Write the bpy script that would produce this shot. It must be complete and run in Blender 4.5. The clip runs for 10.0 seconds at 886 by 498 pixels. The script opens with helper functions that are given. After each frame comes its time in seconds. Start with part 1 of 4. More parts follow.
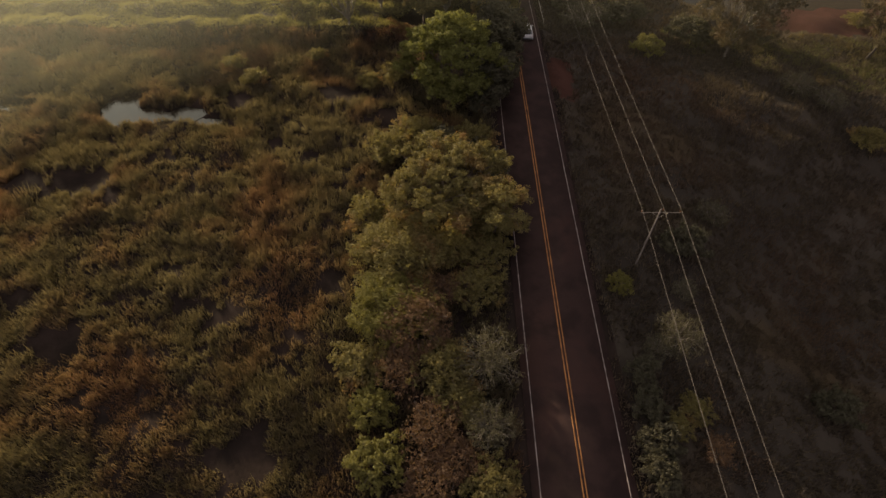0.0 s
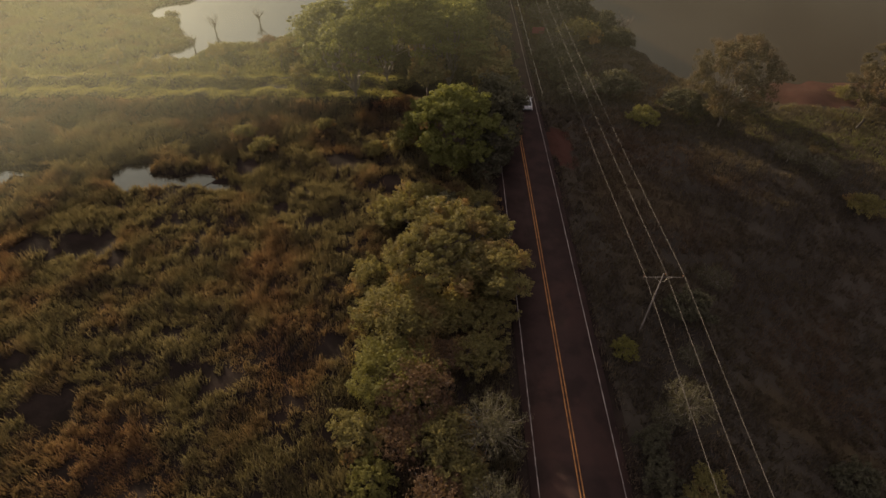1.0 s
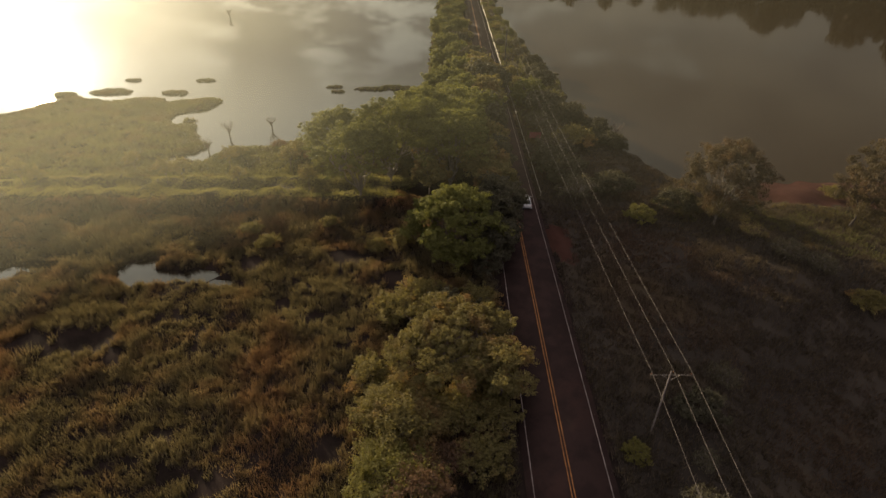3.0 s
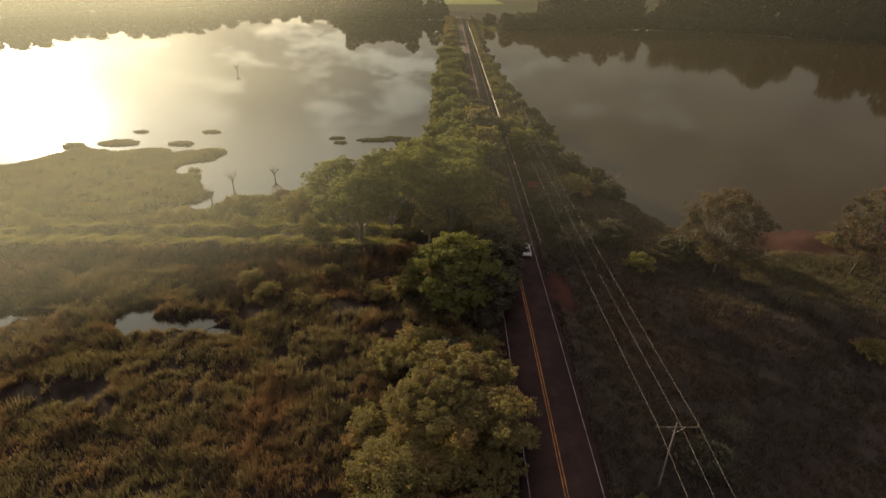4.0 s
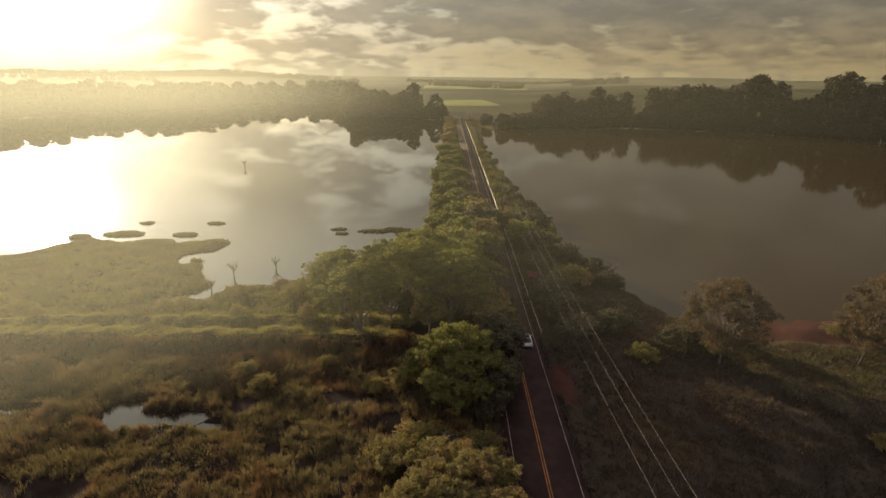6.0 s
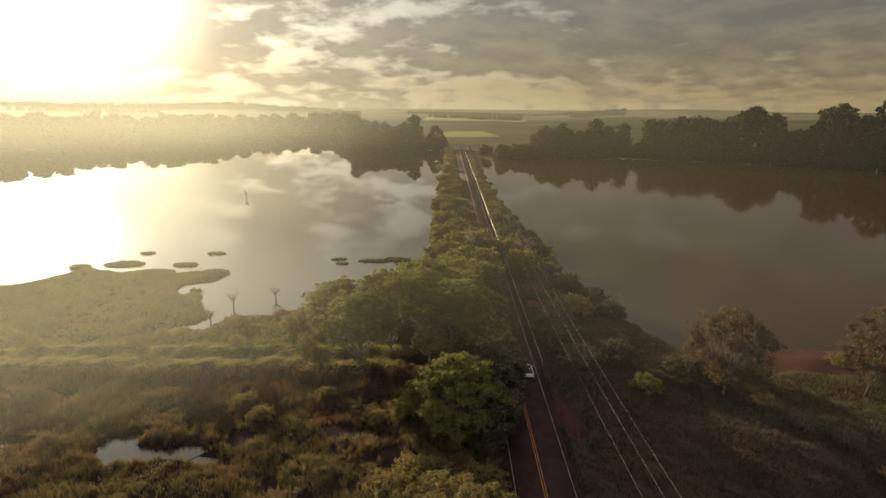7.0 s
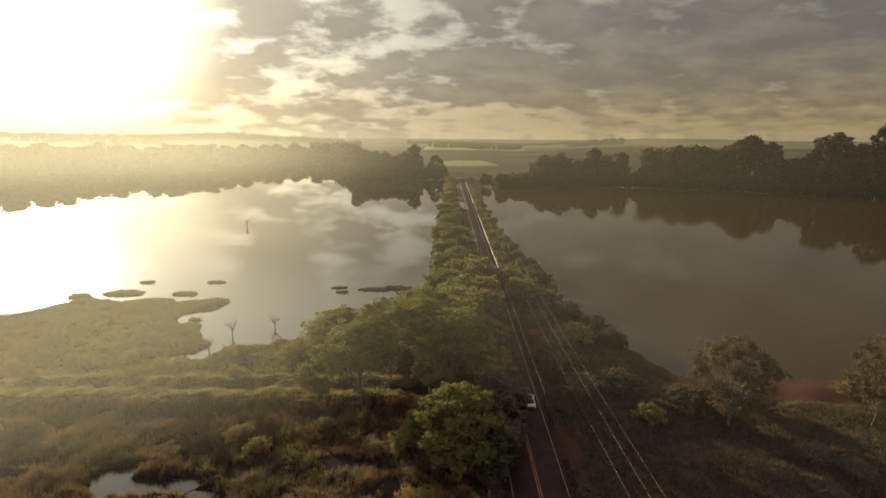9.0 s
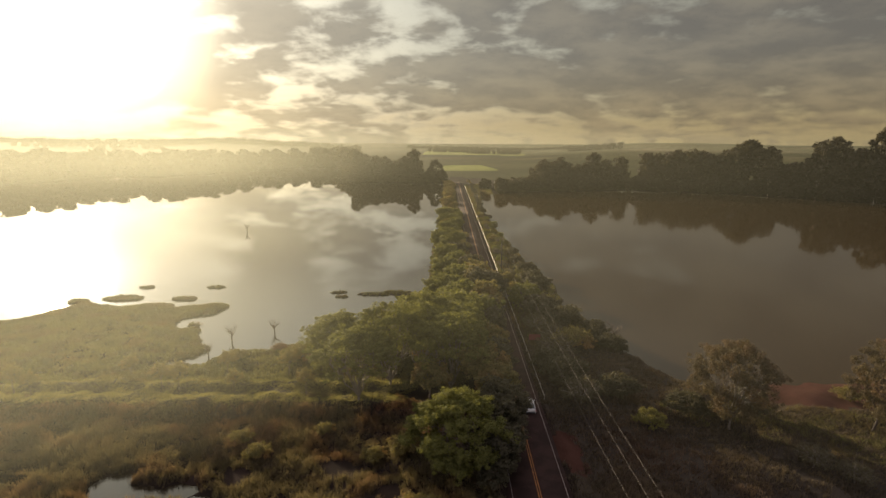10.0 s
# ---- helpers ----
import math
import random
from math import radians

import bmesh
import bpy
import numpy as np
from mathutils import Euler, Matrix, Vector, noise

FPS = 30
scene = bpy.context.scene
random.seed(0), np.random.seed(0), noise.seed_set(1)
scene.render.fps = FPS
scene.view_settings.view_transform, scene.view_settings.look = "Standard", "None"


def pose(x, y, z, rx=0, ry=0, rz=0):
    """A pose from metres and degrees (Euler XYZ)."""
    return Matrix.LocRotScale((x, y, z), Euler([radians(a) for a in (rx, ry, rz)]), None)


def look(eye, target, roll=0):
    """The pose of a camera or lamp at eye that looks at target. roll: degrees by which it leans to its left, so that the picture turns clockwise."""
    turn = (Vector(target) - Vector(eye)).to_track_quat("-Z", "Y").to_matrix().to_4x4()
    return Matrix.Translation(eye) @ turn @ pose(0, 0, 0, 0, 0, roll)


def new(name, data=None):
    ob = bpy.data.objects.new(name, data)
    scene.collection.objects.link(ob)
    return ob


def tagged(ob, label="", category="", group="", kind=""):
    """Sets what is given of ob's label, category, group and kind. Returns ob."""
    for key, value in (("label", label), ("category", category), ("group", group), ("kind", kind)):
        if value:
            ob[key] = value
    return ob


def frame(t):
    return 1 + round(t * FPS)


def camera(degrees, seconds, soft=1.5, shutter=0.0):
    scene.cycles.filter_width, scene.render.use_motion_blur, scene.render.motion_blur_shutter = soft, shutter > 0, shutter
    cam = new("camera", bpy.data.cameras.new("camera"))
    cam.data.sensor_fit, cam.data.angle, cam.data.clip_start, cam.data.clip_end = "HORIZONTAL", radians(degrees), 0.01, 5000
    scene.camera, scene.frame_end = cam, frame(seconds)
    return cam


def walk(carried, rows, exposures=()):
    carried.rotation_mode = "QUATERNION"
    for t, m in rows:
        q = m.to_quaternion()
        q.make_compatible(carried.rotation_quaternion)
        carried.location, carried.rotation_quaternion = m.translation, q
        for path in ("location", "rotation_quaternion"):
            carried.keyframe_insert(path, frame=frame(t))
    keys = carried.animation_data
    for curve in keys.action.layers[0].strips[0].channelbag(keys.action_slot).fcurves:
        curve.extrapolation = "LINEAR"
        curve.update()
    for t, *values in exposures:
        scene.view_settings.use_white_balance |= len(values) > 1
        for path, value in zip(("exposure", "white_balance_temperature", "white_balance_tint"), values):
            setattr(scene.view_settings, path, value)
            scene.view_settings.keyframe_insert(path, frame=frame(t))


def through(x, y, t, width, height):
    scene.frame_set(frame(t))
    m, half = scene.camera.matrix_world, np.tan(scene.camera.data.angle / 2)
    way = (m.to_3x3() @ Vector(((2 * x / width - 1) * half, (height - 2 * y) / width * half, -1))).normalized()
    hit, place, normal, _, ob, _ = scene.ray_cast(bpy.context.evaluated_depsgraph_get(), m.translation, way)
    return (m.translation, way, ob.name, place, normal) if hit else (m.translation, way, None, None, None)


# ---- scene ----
# ---- camera: hovers over the roadside and tilts up ----
cam = camera(79.15, 10.0)
EYE = 41.0
PATH = [
    (0, pose(0, 0, EYE, 39.98, -0.77, -0.58)),
    (0.5, pose(0, 0, EYE, 43.06, -0.73, -0.41)),
    (1, pose(0, 0, EYE, 46.81, -0.70, -0.29)),
    (1.5, pose(0, 0, EYE, 49.37, -0.65, -0.25)),
    (2, pose(0, 0, EYE, 51.91, -0.62, -0.20)),
    (2.5, pose(0, 0, EYE, 54.46, -0.58, -0.14)),
    (4, pose(0, 0, EYE, 62.14, -0.61, -0.10)),
    (4.5, pose(0, 0, EYE, 64.68, -0.61, -0.10)),
    (5, pose(0, 0, EYE, 67.14, -0.60, -0.10)),
    (5.5, pose(0, 0, EYE, 69.58, -0.61, -0.13)),
    (7, pose(0, 0, EYE, 74.89, -0.50, -0.14)),
    (7.5, pose(0, 0, EYE, 75.97, -0.46, -0.14)),
    (8, pose(0, 0, EYE, 76.82, -0.44, -0.15)),
    (8.5, pose(0, 0, EYE, 77.49, -0.40, -0.15)),
    (9, pose(0, 0, EYE, 77.91, -0.36, -0.16)),
    (9.5, pose(0, 0, EYE, 78.16, -0.33, -0.19)),
    (10, pose(0, 0, EYE, 78.40, -0.30, -0.20)),
]
walk(cam, PATH, [(0.0, 1.12), (1.0, 1.08), (2.7, 1.06), (5.5, 1.2), (10.0, 1.22)])

# ---- world and sun: low morning sun ahead, broken cloud ----
SUN_AZ, SUN_EL = radians(-36.6), radians(12.2)
SUN_DIR = Vector((math.sin(SUN_AZ) * math.cos(SUN_EL), math.cos(SUN_AZ) * math.cos(SUN_EL), math.sin(SUN_EL)))


class Nodes:
    """Short hand for building node trees."""

    def __init__(self, tree):
        self.tree = tree
        tree.nodes.clear()

    def add(self, kind, **props):
        n = self.tree.nodes.new(kind)
        for k, v in props.items():
            if k == "op":
                n.operation = v
            elif k == "blend":
                n.blend_type = v
            elif k == "dtype":
                n.data_type = v
            else:
                n.inputs[k.replace("_", " ")].default_value = v
        return n

    def link(self, a, b):
        self.tree.links.new(a, b)

    def math(self, op, a, b=None, clamp=False):
        n = self.tree.nodes.new("ShaderNodeMath")
        n.operation, n.use_clamp = op, clamp
        for i, v in enumerate((a, b)):
            if v is None:
                continue
            if isinstance(v, (int, float)):
                n.inputs[i].default_value = v
            else:
                self.link(v, n.inputs[i])
        return n.outputs[0]

    def mix(self, fac, a, b, blend="MIX"):
        n = self.tree.nodes.new("ShaderNodeMix")
        n.data_type, n.blend_type = "RGBA", blend
        for i, v in ((0, fac), (6, a), (7, b)):
            if isinstance(v, (int, float)):
                n.inputs[i].default_value = v
            elif isinstance(v, tuple):
                n.inputs[i].default_value = (*v, 1)
            else:
                self.link(v, n.inputs[i])
        return n.outputs[2]

    def ramp(self, fac, lo, hi):
        n = self.tree.nodes.new("ShaderNodeMapRange")
        n.interpolation_type = "SMOOTHSTEP"
        self.link(fac, n.inputs[0])
        n.inputs[1].default_value, n.inputs[2].default_value = lo, hi
        return n.outputs[0]

    def noise(self, vec, scale, detail=4.0, rough=0.55, distort=0.0):
        n = self.tree.nodes.new("ShaderNodeTexNoise")
        n.inputs["Scale"].default_value, n.inputs["Detail"].default_value = scale, detail
        n.inputs["Roughness"].default_value, n.inputs["Distortion"].default_value = rough, distort
        if vec is not None:
            self.link(vec, n.inputs["Vector"])
        return n.outputs[0]


def make_world():
    w = bpy.data.worlds.new("morning_sky")
    scene.world = w
    w.use_nodes = True
    k = Nodes(w.node_tree)
    geo = k.add("ShaderNodeTexCoord").outputs["Generated"]
    sky = k.add("ShaderNodeTexSky")
    sky.sky_type, sky.sun_disc = "NISHITA", False
    sky.sun_elevation, sky.sun_rotation, sky.dust_density = SUN_EL, SUN_AZ, 3.0
    sep = k.add("ShaderNodeSeparateXYZ")
    k.link(geo, sep.inputs[0])
    z = k.math("MAXIMUM", sep.outputs[2], 0.0)
    den = k.math("ADD", z, 0.25)
    comb = k.add("ShaderNodeCombineXYZ")
    k.link(k.math("DIVIDE", sep.outputs[0], den), comb.inputs[0])
    k.link(k.math("DIVIDE", sep.outputs[1], den), comb.inputs[1])
    comb.inputs[2].default_value = 3.7
    # a grey bank, torn along its lower edge, with clear golden air under it
    big = k.noise(comb.outputs[0], 1.1, 4.0, 0.5, 0.1)
    small = k.noise(comb.outputs[0], 4.3, 9.0, 0.56, 0.15)
    dens = k.math("ADD", k.math("MULTIPLY", big, 0.42), k.math("MULTIPLY", small, 0.58))
    foot = k.math("MULTIPLY", k.math("SUBTRACT", 1.0, k.ramp(z, 0.018, 0.075)), k.math("ADD", k.math("MULTIPLY", k.ramp(sep.outputs[0], -0.3, 0.05), 0.09), 0.04))
    lift = k.math("SUBTRACT", k.math("MULTIPLY", sep.outputs[0], 0.05), k.math("ADD", k.math("MULTIPLY", k.ramp(z, 0.16, 0.28), 0.012), k.math("MULTIPLY", k.ramp(z, 0.3, 0.6), 0.06)))
    cover = k.ramp(k.math("ADD", dens, k.math("SUBTRACT", k.math("ADD", lift, 0.055), foot)), 0.395, 0.535)
    # glow round the sun through thin cloud
    dot = k.add("ShaderNodeVectorMath", op="DOT_PRODUCT")
    k.link(geo, dot.inputs[0])
    dot.inputs[1].default_value = SUN_DIR
    c = k.math("MAXIMUM", dot.outputs["Value"], 0.0)
    cover = k.math("MULTIPLY", cover, k.math("SUBTRACT", 1.0, k.math("MULTIPLY", k.ramp(c, 0.955, 0.994), 0.8)))
    cover = k.math("MULTIPLY", cover, k.math("SUBTRACT", 1.0, k.math("MULTIPLY", k.math("MULTIPLY", k.ramp(z, 0.20, 0.32), k.ramp(c, 0.74, 0.92)), 0.6)))
    wide = k.math("MULTIPLY", k.math("POWER", c, 4.0), 0.17)
    mid = k.math("MULTIPLY", k.math("POWER", c, 45.0), 0.52)
    core = k.math("MULTIPLY", k.math("POWER", c, 350.0), 4.5)
    thin = k.math("SUBTRACT", 1.0, k.math("MULTIPLY", cover, 0.62))
    glow = k.math("ADD", k.math("MULTIPLY", k.math("ADD", wide, mid), thin), core)
    low = k.math("MULTIPLY", k.ramp(z, 0.16, 0.0), k.math("SUBTRACT", 1.0, k.math("MULTIPLY", k.ramp(c, 0.72, 0.95), 0.7)))
    clear = k.mix(low, (0.20, 0.184, 0.134), (0.225, 0.172, 0.084))
    near = k.add("ShaderNodeVectorMath", op="SCALE")
    near.inputs[0].default_value = (0.30, 0.30, 0.25)
    k.link(k.math("MULTIPLY", k.math("POWER", c, 7.0), k.math("ADD", k.math("MULTIPLY", k.ramp(z, 0.02, 0.13), 0.6), 0.4)), near.inputs["Scale"])
    clear = k.mix(1.0, clear, near.outputs[0], "ADD")
    cloud = k.mix(low, (0.118, 0.105, 0.085), (0.155, 0.122, 0.073))
    puffs = k.ramp(k.noise(comb.outputs[0], 4.4, 7.0, 0.55, 0.1), 0.34, 0.70)
    cloud = k.mix(k.math("MULTIPLY", puffs, 0.8), k.mix(1.0, cloud, (0.84, 0.84, 0.86), "MULTIPLY"), k.mix(1.0, cloud, (1.42, 1.38, 1.26), "MULTIPLY"))
    lit = k.add("ShaderNodeVectorMath", op="SCALE")
    lit.inputs[0].default_value = (0.095, 0.09, 0.068)
    k.link(k.math("POWER", c, 6.0), lit.inputs["Scale"])
    cloud = k.mix(1.0, cloud, lit.outputs[0], "ADD")
    col = k.mix(cover, clear, cloud)
    # torn edges catch the sun
    rim = k.math("MULTIPLY", k.math("MULTIPLY", cover, k.math("SUBTRACT", 1.0, cover)), k.math("MULTIPLY", k.math("POWER", c, 5.0), 0.8))
    lining = k.add("ShaderNodeVectorMath", op="SCALE")
    lining.inputs[0].default_value = (0.56, 0.54, 0.42)
    k.link(rim, lining.inputs["Scale"])
    col = k.mix(1.0, col, lining.outputs[0], "ADD")
    # fill added to the sky out of view, overhead and behind, to lift shaded sides
    unseen_fill = k.math("MAXIMUM", k.ramp(sep.outputs[1], 0.1, -0.5), k.ramp(z, 0.5, 0.85))
    fill_tone = k.add("ShaderNodeVectorMath", op="SCALE")
    fill_tone.inputs[0].default_value = (0.46, 0.40, 0.465)
    k.link(unseen_fill, fill_tone.inputs["Scale"])
    col = k.mix(1.0, col, fill_tone.outputs[0], "ADD")
    # bright patch added above the sun, out of view, to lighten the water's reflections
    high = k.add("ShaderNodeVectorMath", op="SCALE")
    high.inputs[0].default_value = (0.36, 0.35, 0.30)
    k.link(k.math("MULTIPLY", k.math("MULTIPLY", k.ramp(z, 0.25, 0.42), k.ramp(z, 0.62, 0.46)), k.ramp(c, 0.2, 0.8)), high.inputs["Scale"])
    col = k.mix(1.0, col, high.outputs[0], "ADD")
    nis = k.mix(1.0, sky.outputs[0], (0.02, 0.02, 0.02), "MULTIPLY")
    col = k.mix(k.math("MULTIPLY", thin, 1.0), col, nis, "ADD")
    g = k.add("ShaderNodeVectorMath", op="SCALE")
    g.inputs[0].default_value = (0.98, 1.0, 0.89)
    k.link(glow, g.inputs["Scale"])
    col = k.mix(1.0, col, g.outputs[0], "ADD")
    bg = k.add("ShaderNodeBackground", Strength=0.58)
    k.link(col, bg.inputs[0])
    out = k.add("ShaderNodeOutputWorld")
    k.link(bg.outputs[0], out.inputs[0])


make_world()
sun = bpy.data.lights.new("sun", "SUN")
sun.energy, sun.angle, sun.color = 5.0, radians(1.5), (1.0, 0.80, 0.55)
sun_ob = new("sun", sun)
sun_ob.matrix_world = look(SUN_DIR * 100, (0, 0, 0))


# ---- materials ----
def material(name):
    m = bpy.data.materials.new(name)
    m.use_nodes = True
    return m, Nodes(m.node_tree)


def finish(k, shader):
    out = k.add("ShaderNodeOutputMaterial")
    k.link(shader, out.inputs[0])


def leafy(name, dark, light, dry=None, through=0.4, patch=0.0, rough=0.7):
    """Leaves: each one its own tone, light shining through them."""
    m, k = material(name)
    geo = k.add("ShaderNodeNewGeometry")
    col = k.mix(geo.outputs["Random Per Island"], dark, light)
    if dry:
        co = k.add("ShaderNodeTexCoord").outputs["Object"]
        f = k.ramp(k.noise(co, patch, 3.0, 0.6), 0.46, 0.66)
        r = k.math("MULTIPLY", k.math("ADD", k.math("MULTIPLY", geo.outputs["Random Per Island"], 0.5), 0.5), f)
        col = k.mix(r, col, dry)
    p = k.add("ShaderNodeBsdfPrincipled", Roughness=rough)
    p.inputs["Specular IOR Level"].default_value = 0.12
    t = k.add("ShaderNodeBsdfTranslucent")
    k.link(col, p.inputs["Base Color"])
    bright = k.mix(1.0, col, (1.25, 1.2, 0.7), "MULTIPLY")
    k.link(bright, t.inputs[0])
    mixer = k.add("ShaderNodeMixShader")
    mixer.inputs[0].default_value = through
    k.link(p.outputs[0], mixer.inputs[1])
    k.link(t.outputs[0], mixer.inputs[2])
    finish(k, mixer.outputs[0])
    return m


def surface(name, a, b, scale, rough=0.85, fine=None, bump=0.0, bump_scale=None, metal=0.0, c=None, c_scale=0.3, spec=0.3):
    """Two tones mixed by coarse noise, fine grain over it, optional third stain tone and relief."""
    m, k = material(name)
    co = k.add("ShaderNodeTexCoord").outputs["Object"]
    col = k.mix(k.ramp(k.noise(co, scale, 5.0, 0.6), 0.38, 0.62), a, b)
    if c:
        col = k.mix(k.ramp(k.noise(co, c_scale, 4.0, 0.6, 0.4), 0.52, 0.66), col, c)
    if fine:
        g = k.noise(co, fine, 3.0, 0.7)
        col = k.mix(0.5, col, k.mix(g, (0.35, 0.35, 0.35), (1.5, 1.5, 1.5)), "MULTIPLY")
    p = k.add("ShaderNodeBsdfPrincipled", Roughness=rough, Metallic=metal)
    p.inputs["Specular IOR Level"].default_value = spec
    k.link(col, p.inputs["Base Color"])
    if bump:
        bn = k.add("ShaderNodeBump", Strength=bump, Distance=0.1)
        k.link(k.noise(co, bump_scale or scale * 6, 5.0, 0.65), bn.inputs["Height"])
        k.link(bn.outputs[0], p.inputs["Normal"])
    finish(k, p.outputs[0])
    return m


def water_material(name, base, rough, ripple, scale, ior, least, ruffled=0.0):
    m, k = material(name)
    co = k.add("ShaderNodeTexCoord").outputs["Object"]
    p = k.add("ShaderNodeBsdfPrincipled", IOR=ior)
    p.inputs["Base Color"].default_value = (*base, 1)
    coarse = k.math("ADD", k.math("MULTIPLY", k.ramp(k.noise(co, 0.012, 4.0, 0.6, 0.5), 0.4, 0.7), rough), least)
    if ruffled:
        # a breeze ruffles the bay in front of the marsh, with a clear edge to the calm lake
        sep = k.add("ShaderNodeSeparateXYZ")
        k.link(co, sep.inputs[0])
        qx = k.math("DIVIDE", k.math("ADD", sep.outputs[0], 70.0), 43.0)
        qy = k.math("DIVIDE", k.math("SUBTRACT", sep.outputs[1], 117.0), 38.5)
        q = k.math("ADD", k.math("ADD", k.math("MULTIPLY", qx, qx), k.math("MULTIPLY", qy, qy)), k.math("MULTIPLY", k.noise(co, 0.06, 3.0, 0.5), 0.25))
        coarse = k.math("ADD", coarse, k.math("MULTIPLY", k.ramp(q, 1.22, 1.12), ruffled))
    k.link(coarse, p.inputs["Roughness"])
    bn = k.add("ShaderNodeBump", Strength=ripple, Distance=0.02)
    k.link(k.noise(co, scale, 4.0, 0.6), bn.inputs["Height"])
    k.link(bn.outputs[0], p.inputs["Normal"])
    finish(k, p.outputs[0])
    return m


M_MUD = surface("marsh_earth", (0.014, 0.0105, 0.0085), (0.024, 0.017, 0.0135), 0.35, 0.95, 6.0, 0.6, 2.5, spec=0.03)
M_RED = surface("red_earth", (0.036, 0.0175, 0.0125), (0.050, 0.024, 0.018), 0.25, 0.95, 3.0, 0.4, 1.5, spec=0.03)
M_TURF = surface("turf", (0.028, 0.023, 0.018), (0.040, 0.033, 0.025), 0.12, 0.9, 3.0, 0.6, 1.2, c=(0.046, 0.034, 0.020), c_scale=0.06, spec=0.03)
M_FARM = surface("farmland", (0.027, 0.029, 0.013), (0.044, 0.043, 0.019), 0.004, 0.95, 0.05, c=(0.062, 0.052, 0.028), c_scale=0.003, spec=0.03)
M_CROP = surface("young_crop", (0.098, 0.115, 0.030), (0.14, 0.15, 0.045), 0.012, 0.95, 0.08, spec=0.03)
M_ASPHALT = surface("asphalt", (0.022, 0.0135, 0.0115), (0.032, 0.019, 0.016), 0.5, 0.92, 14.0, 0.25, 30.0, c=(0.038, 0.021, 0.017), c_scale=0.15, spec=0.1)
M_WHITE = surface("worn_white_paint", (0.22, 0.182, 0.16), (0.10, 0.08, 0.07), 1.3, 0.7, 8.0)
M_YELLOW = surface("worn_yellow_paint", (0.31, 0.135, 0.034), (0.18, 0.075, 0.020), 1.3, 0.7, 8.0)
M_BARK = surface("bark", (0.085, 0.066, 0.048), (0.15, 0.12, 0.095), 2.0, 0.9, 12.0, 0.6, 9.0)
M_PALE_BARK = surface("pale_bark", (0.25, 0.21, 0.17), (0.36, 0.31, 0.26), 2.0, 0.85, 12.0, 0.4, 9.0)
M_LIMB = surface("grey_limb_bark", (0.11, 0.092, 0.072), (0.19, 0.165, 0.13), 2.0, 0.9, 12.0, 0.4, 9.0)
M_POLE = surface("weathered_concrete", (0.11, 0.094, 0.08), (0.16, 0.137, 0.117), 2.0, 0.85, 20.0)
M_TIMBER = surface("dark_pole_timber", (0.030, 0.024, 0.019), (0.050, 0.040, 0.032), 2.0, 0.9, 20.0)
M_WIRE = surface("aluminium_cable", (0.085, 0.076, 0.066), (0.12, 0.105, 0.09), 3.0, 0.8, spec=0.1)
M_RAIL = surface("galvanised_steel", (0.24, 0.215, 0.165), (0.38, 0.34, 0.27), 0.6, 0.55, 8.0, metal=0.25)
M_CERAMIC = surface("brown_glaze", (0.10, 0.05, 0.03), (0.14, 0.07, 0.04), 5.0, 0.25)
M_LAKE = water_material("still_lake", (0.020, 0.016, 0.010), 0.0015, 0.004, 0.5, 1.62, 0.0015, 0.05)
M_MURKY = water_material("murky_lake", (0.027, 0.0172, 0.007), 0.04, 0.12, 0.9, 1.275, 0.035)
L_ROUND = leafy("broad_leaves", (0.080, 0.086, 0.029), (0.160, 0.158, 0.051), None, 0.48)
L_OLIVE = leafy("olive_leaves", (0.100, 0.090, 0.036), (0.180, 0.150, 0.060), (0.22, 0.128, 0.062), 0.45, 0.16)
L_DARK = leafy("dark_leaves", (0.048, 0.045, 0.030), (0.084, 0.076, 0.048))
L_DRY = leafy("dry_leaves", (0.085, 0.053, 0.033), (0.145, 0.090, 0.053))
L_GREY = leafy("grey_leaves", (0.060, 0.055, 0.036), (0.105, 0.094, 0.062))
L_GUM = leafy("gum_leaves", (0.052, 0.044, 0.026), (0.098, 0.075, 0.043), (0.110, 0.070, 0.040), 0.4, 0.3)
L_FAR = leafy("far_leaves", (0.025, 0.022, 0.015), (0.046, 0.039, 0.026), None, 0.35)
L_MARSH = leafy("marsh_weed", (0.046, 0.048, 0.022), (0.098, 0.094, 0.042), (0.088, 0.060, 0.034), 0.4, 0.12)
L_LIME = leafy("lime_leaves", (0.098, 0.092, 0.029), (0.158, 0.143, 0.044))
G_REED = leafy("reeds", (0.071, 0.061, 0.041), (0.128, 0.104, 0.068), (0.140, 0.077, 0.052), 0.45, 0.09)
G_GRASS = leafy("field_grass", (0.050, 0.040, 0.034), (0.094, 0.075, 0.056), (0.098, 0.066, 0.050), 0.4, 0.05)
G_LUSH = leafy("lush_marsh_grass", (0.066, 0.068, 0.032), (0.132, 0.122, 0.056), (0.105, 0.072, 0.042), 0.45, 0.11)
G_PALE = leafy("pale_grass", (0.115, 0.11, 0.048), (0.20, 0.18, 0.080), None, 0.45)


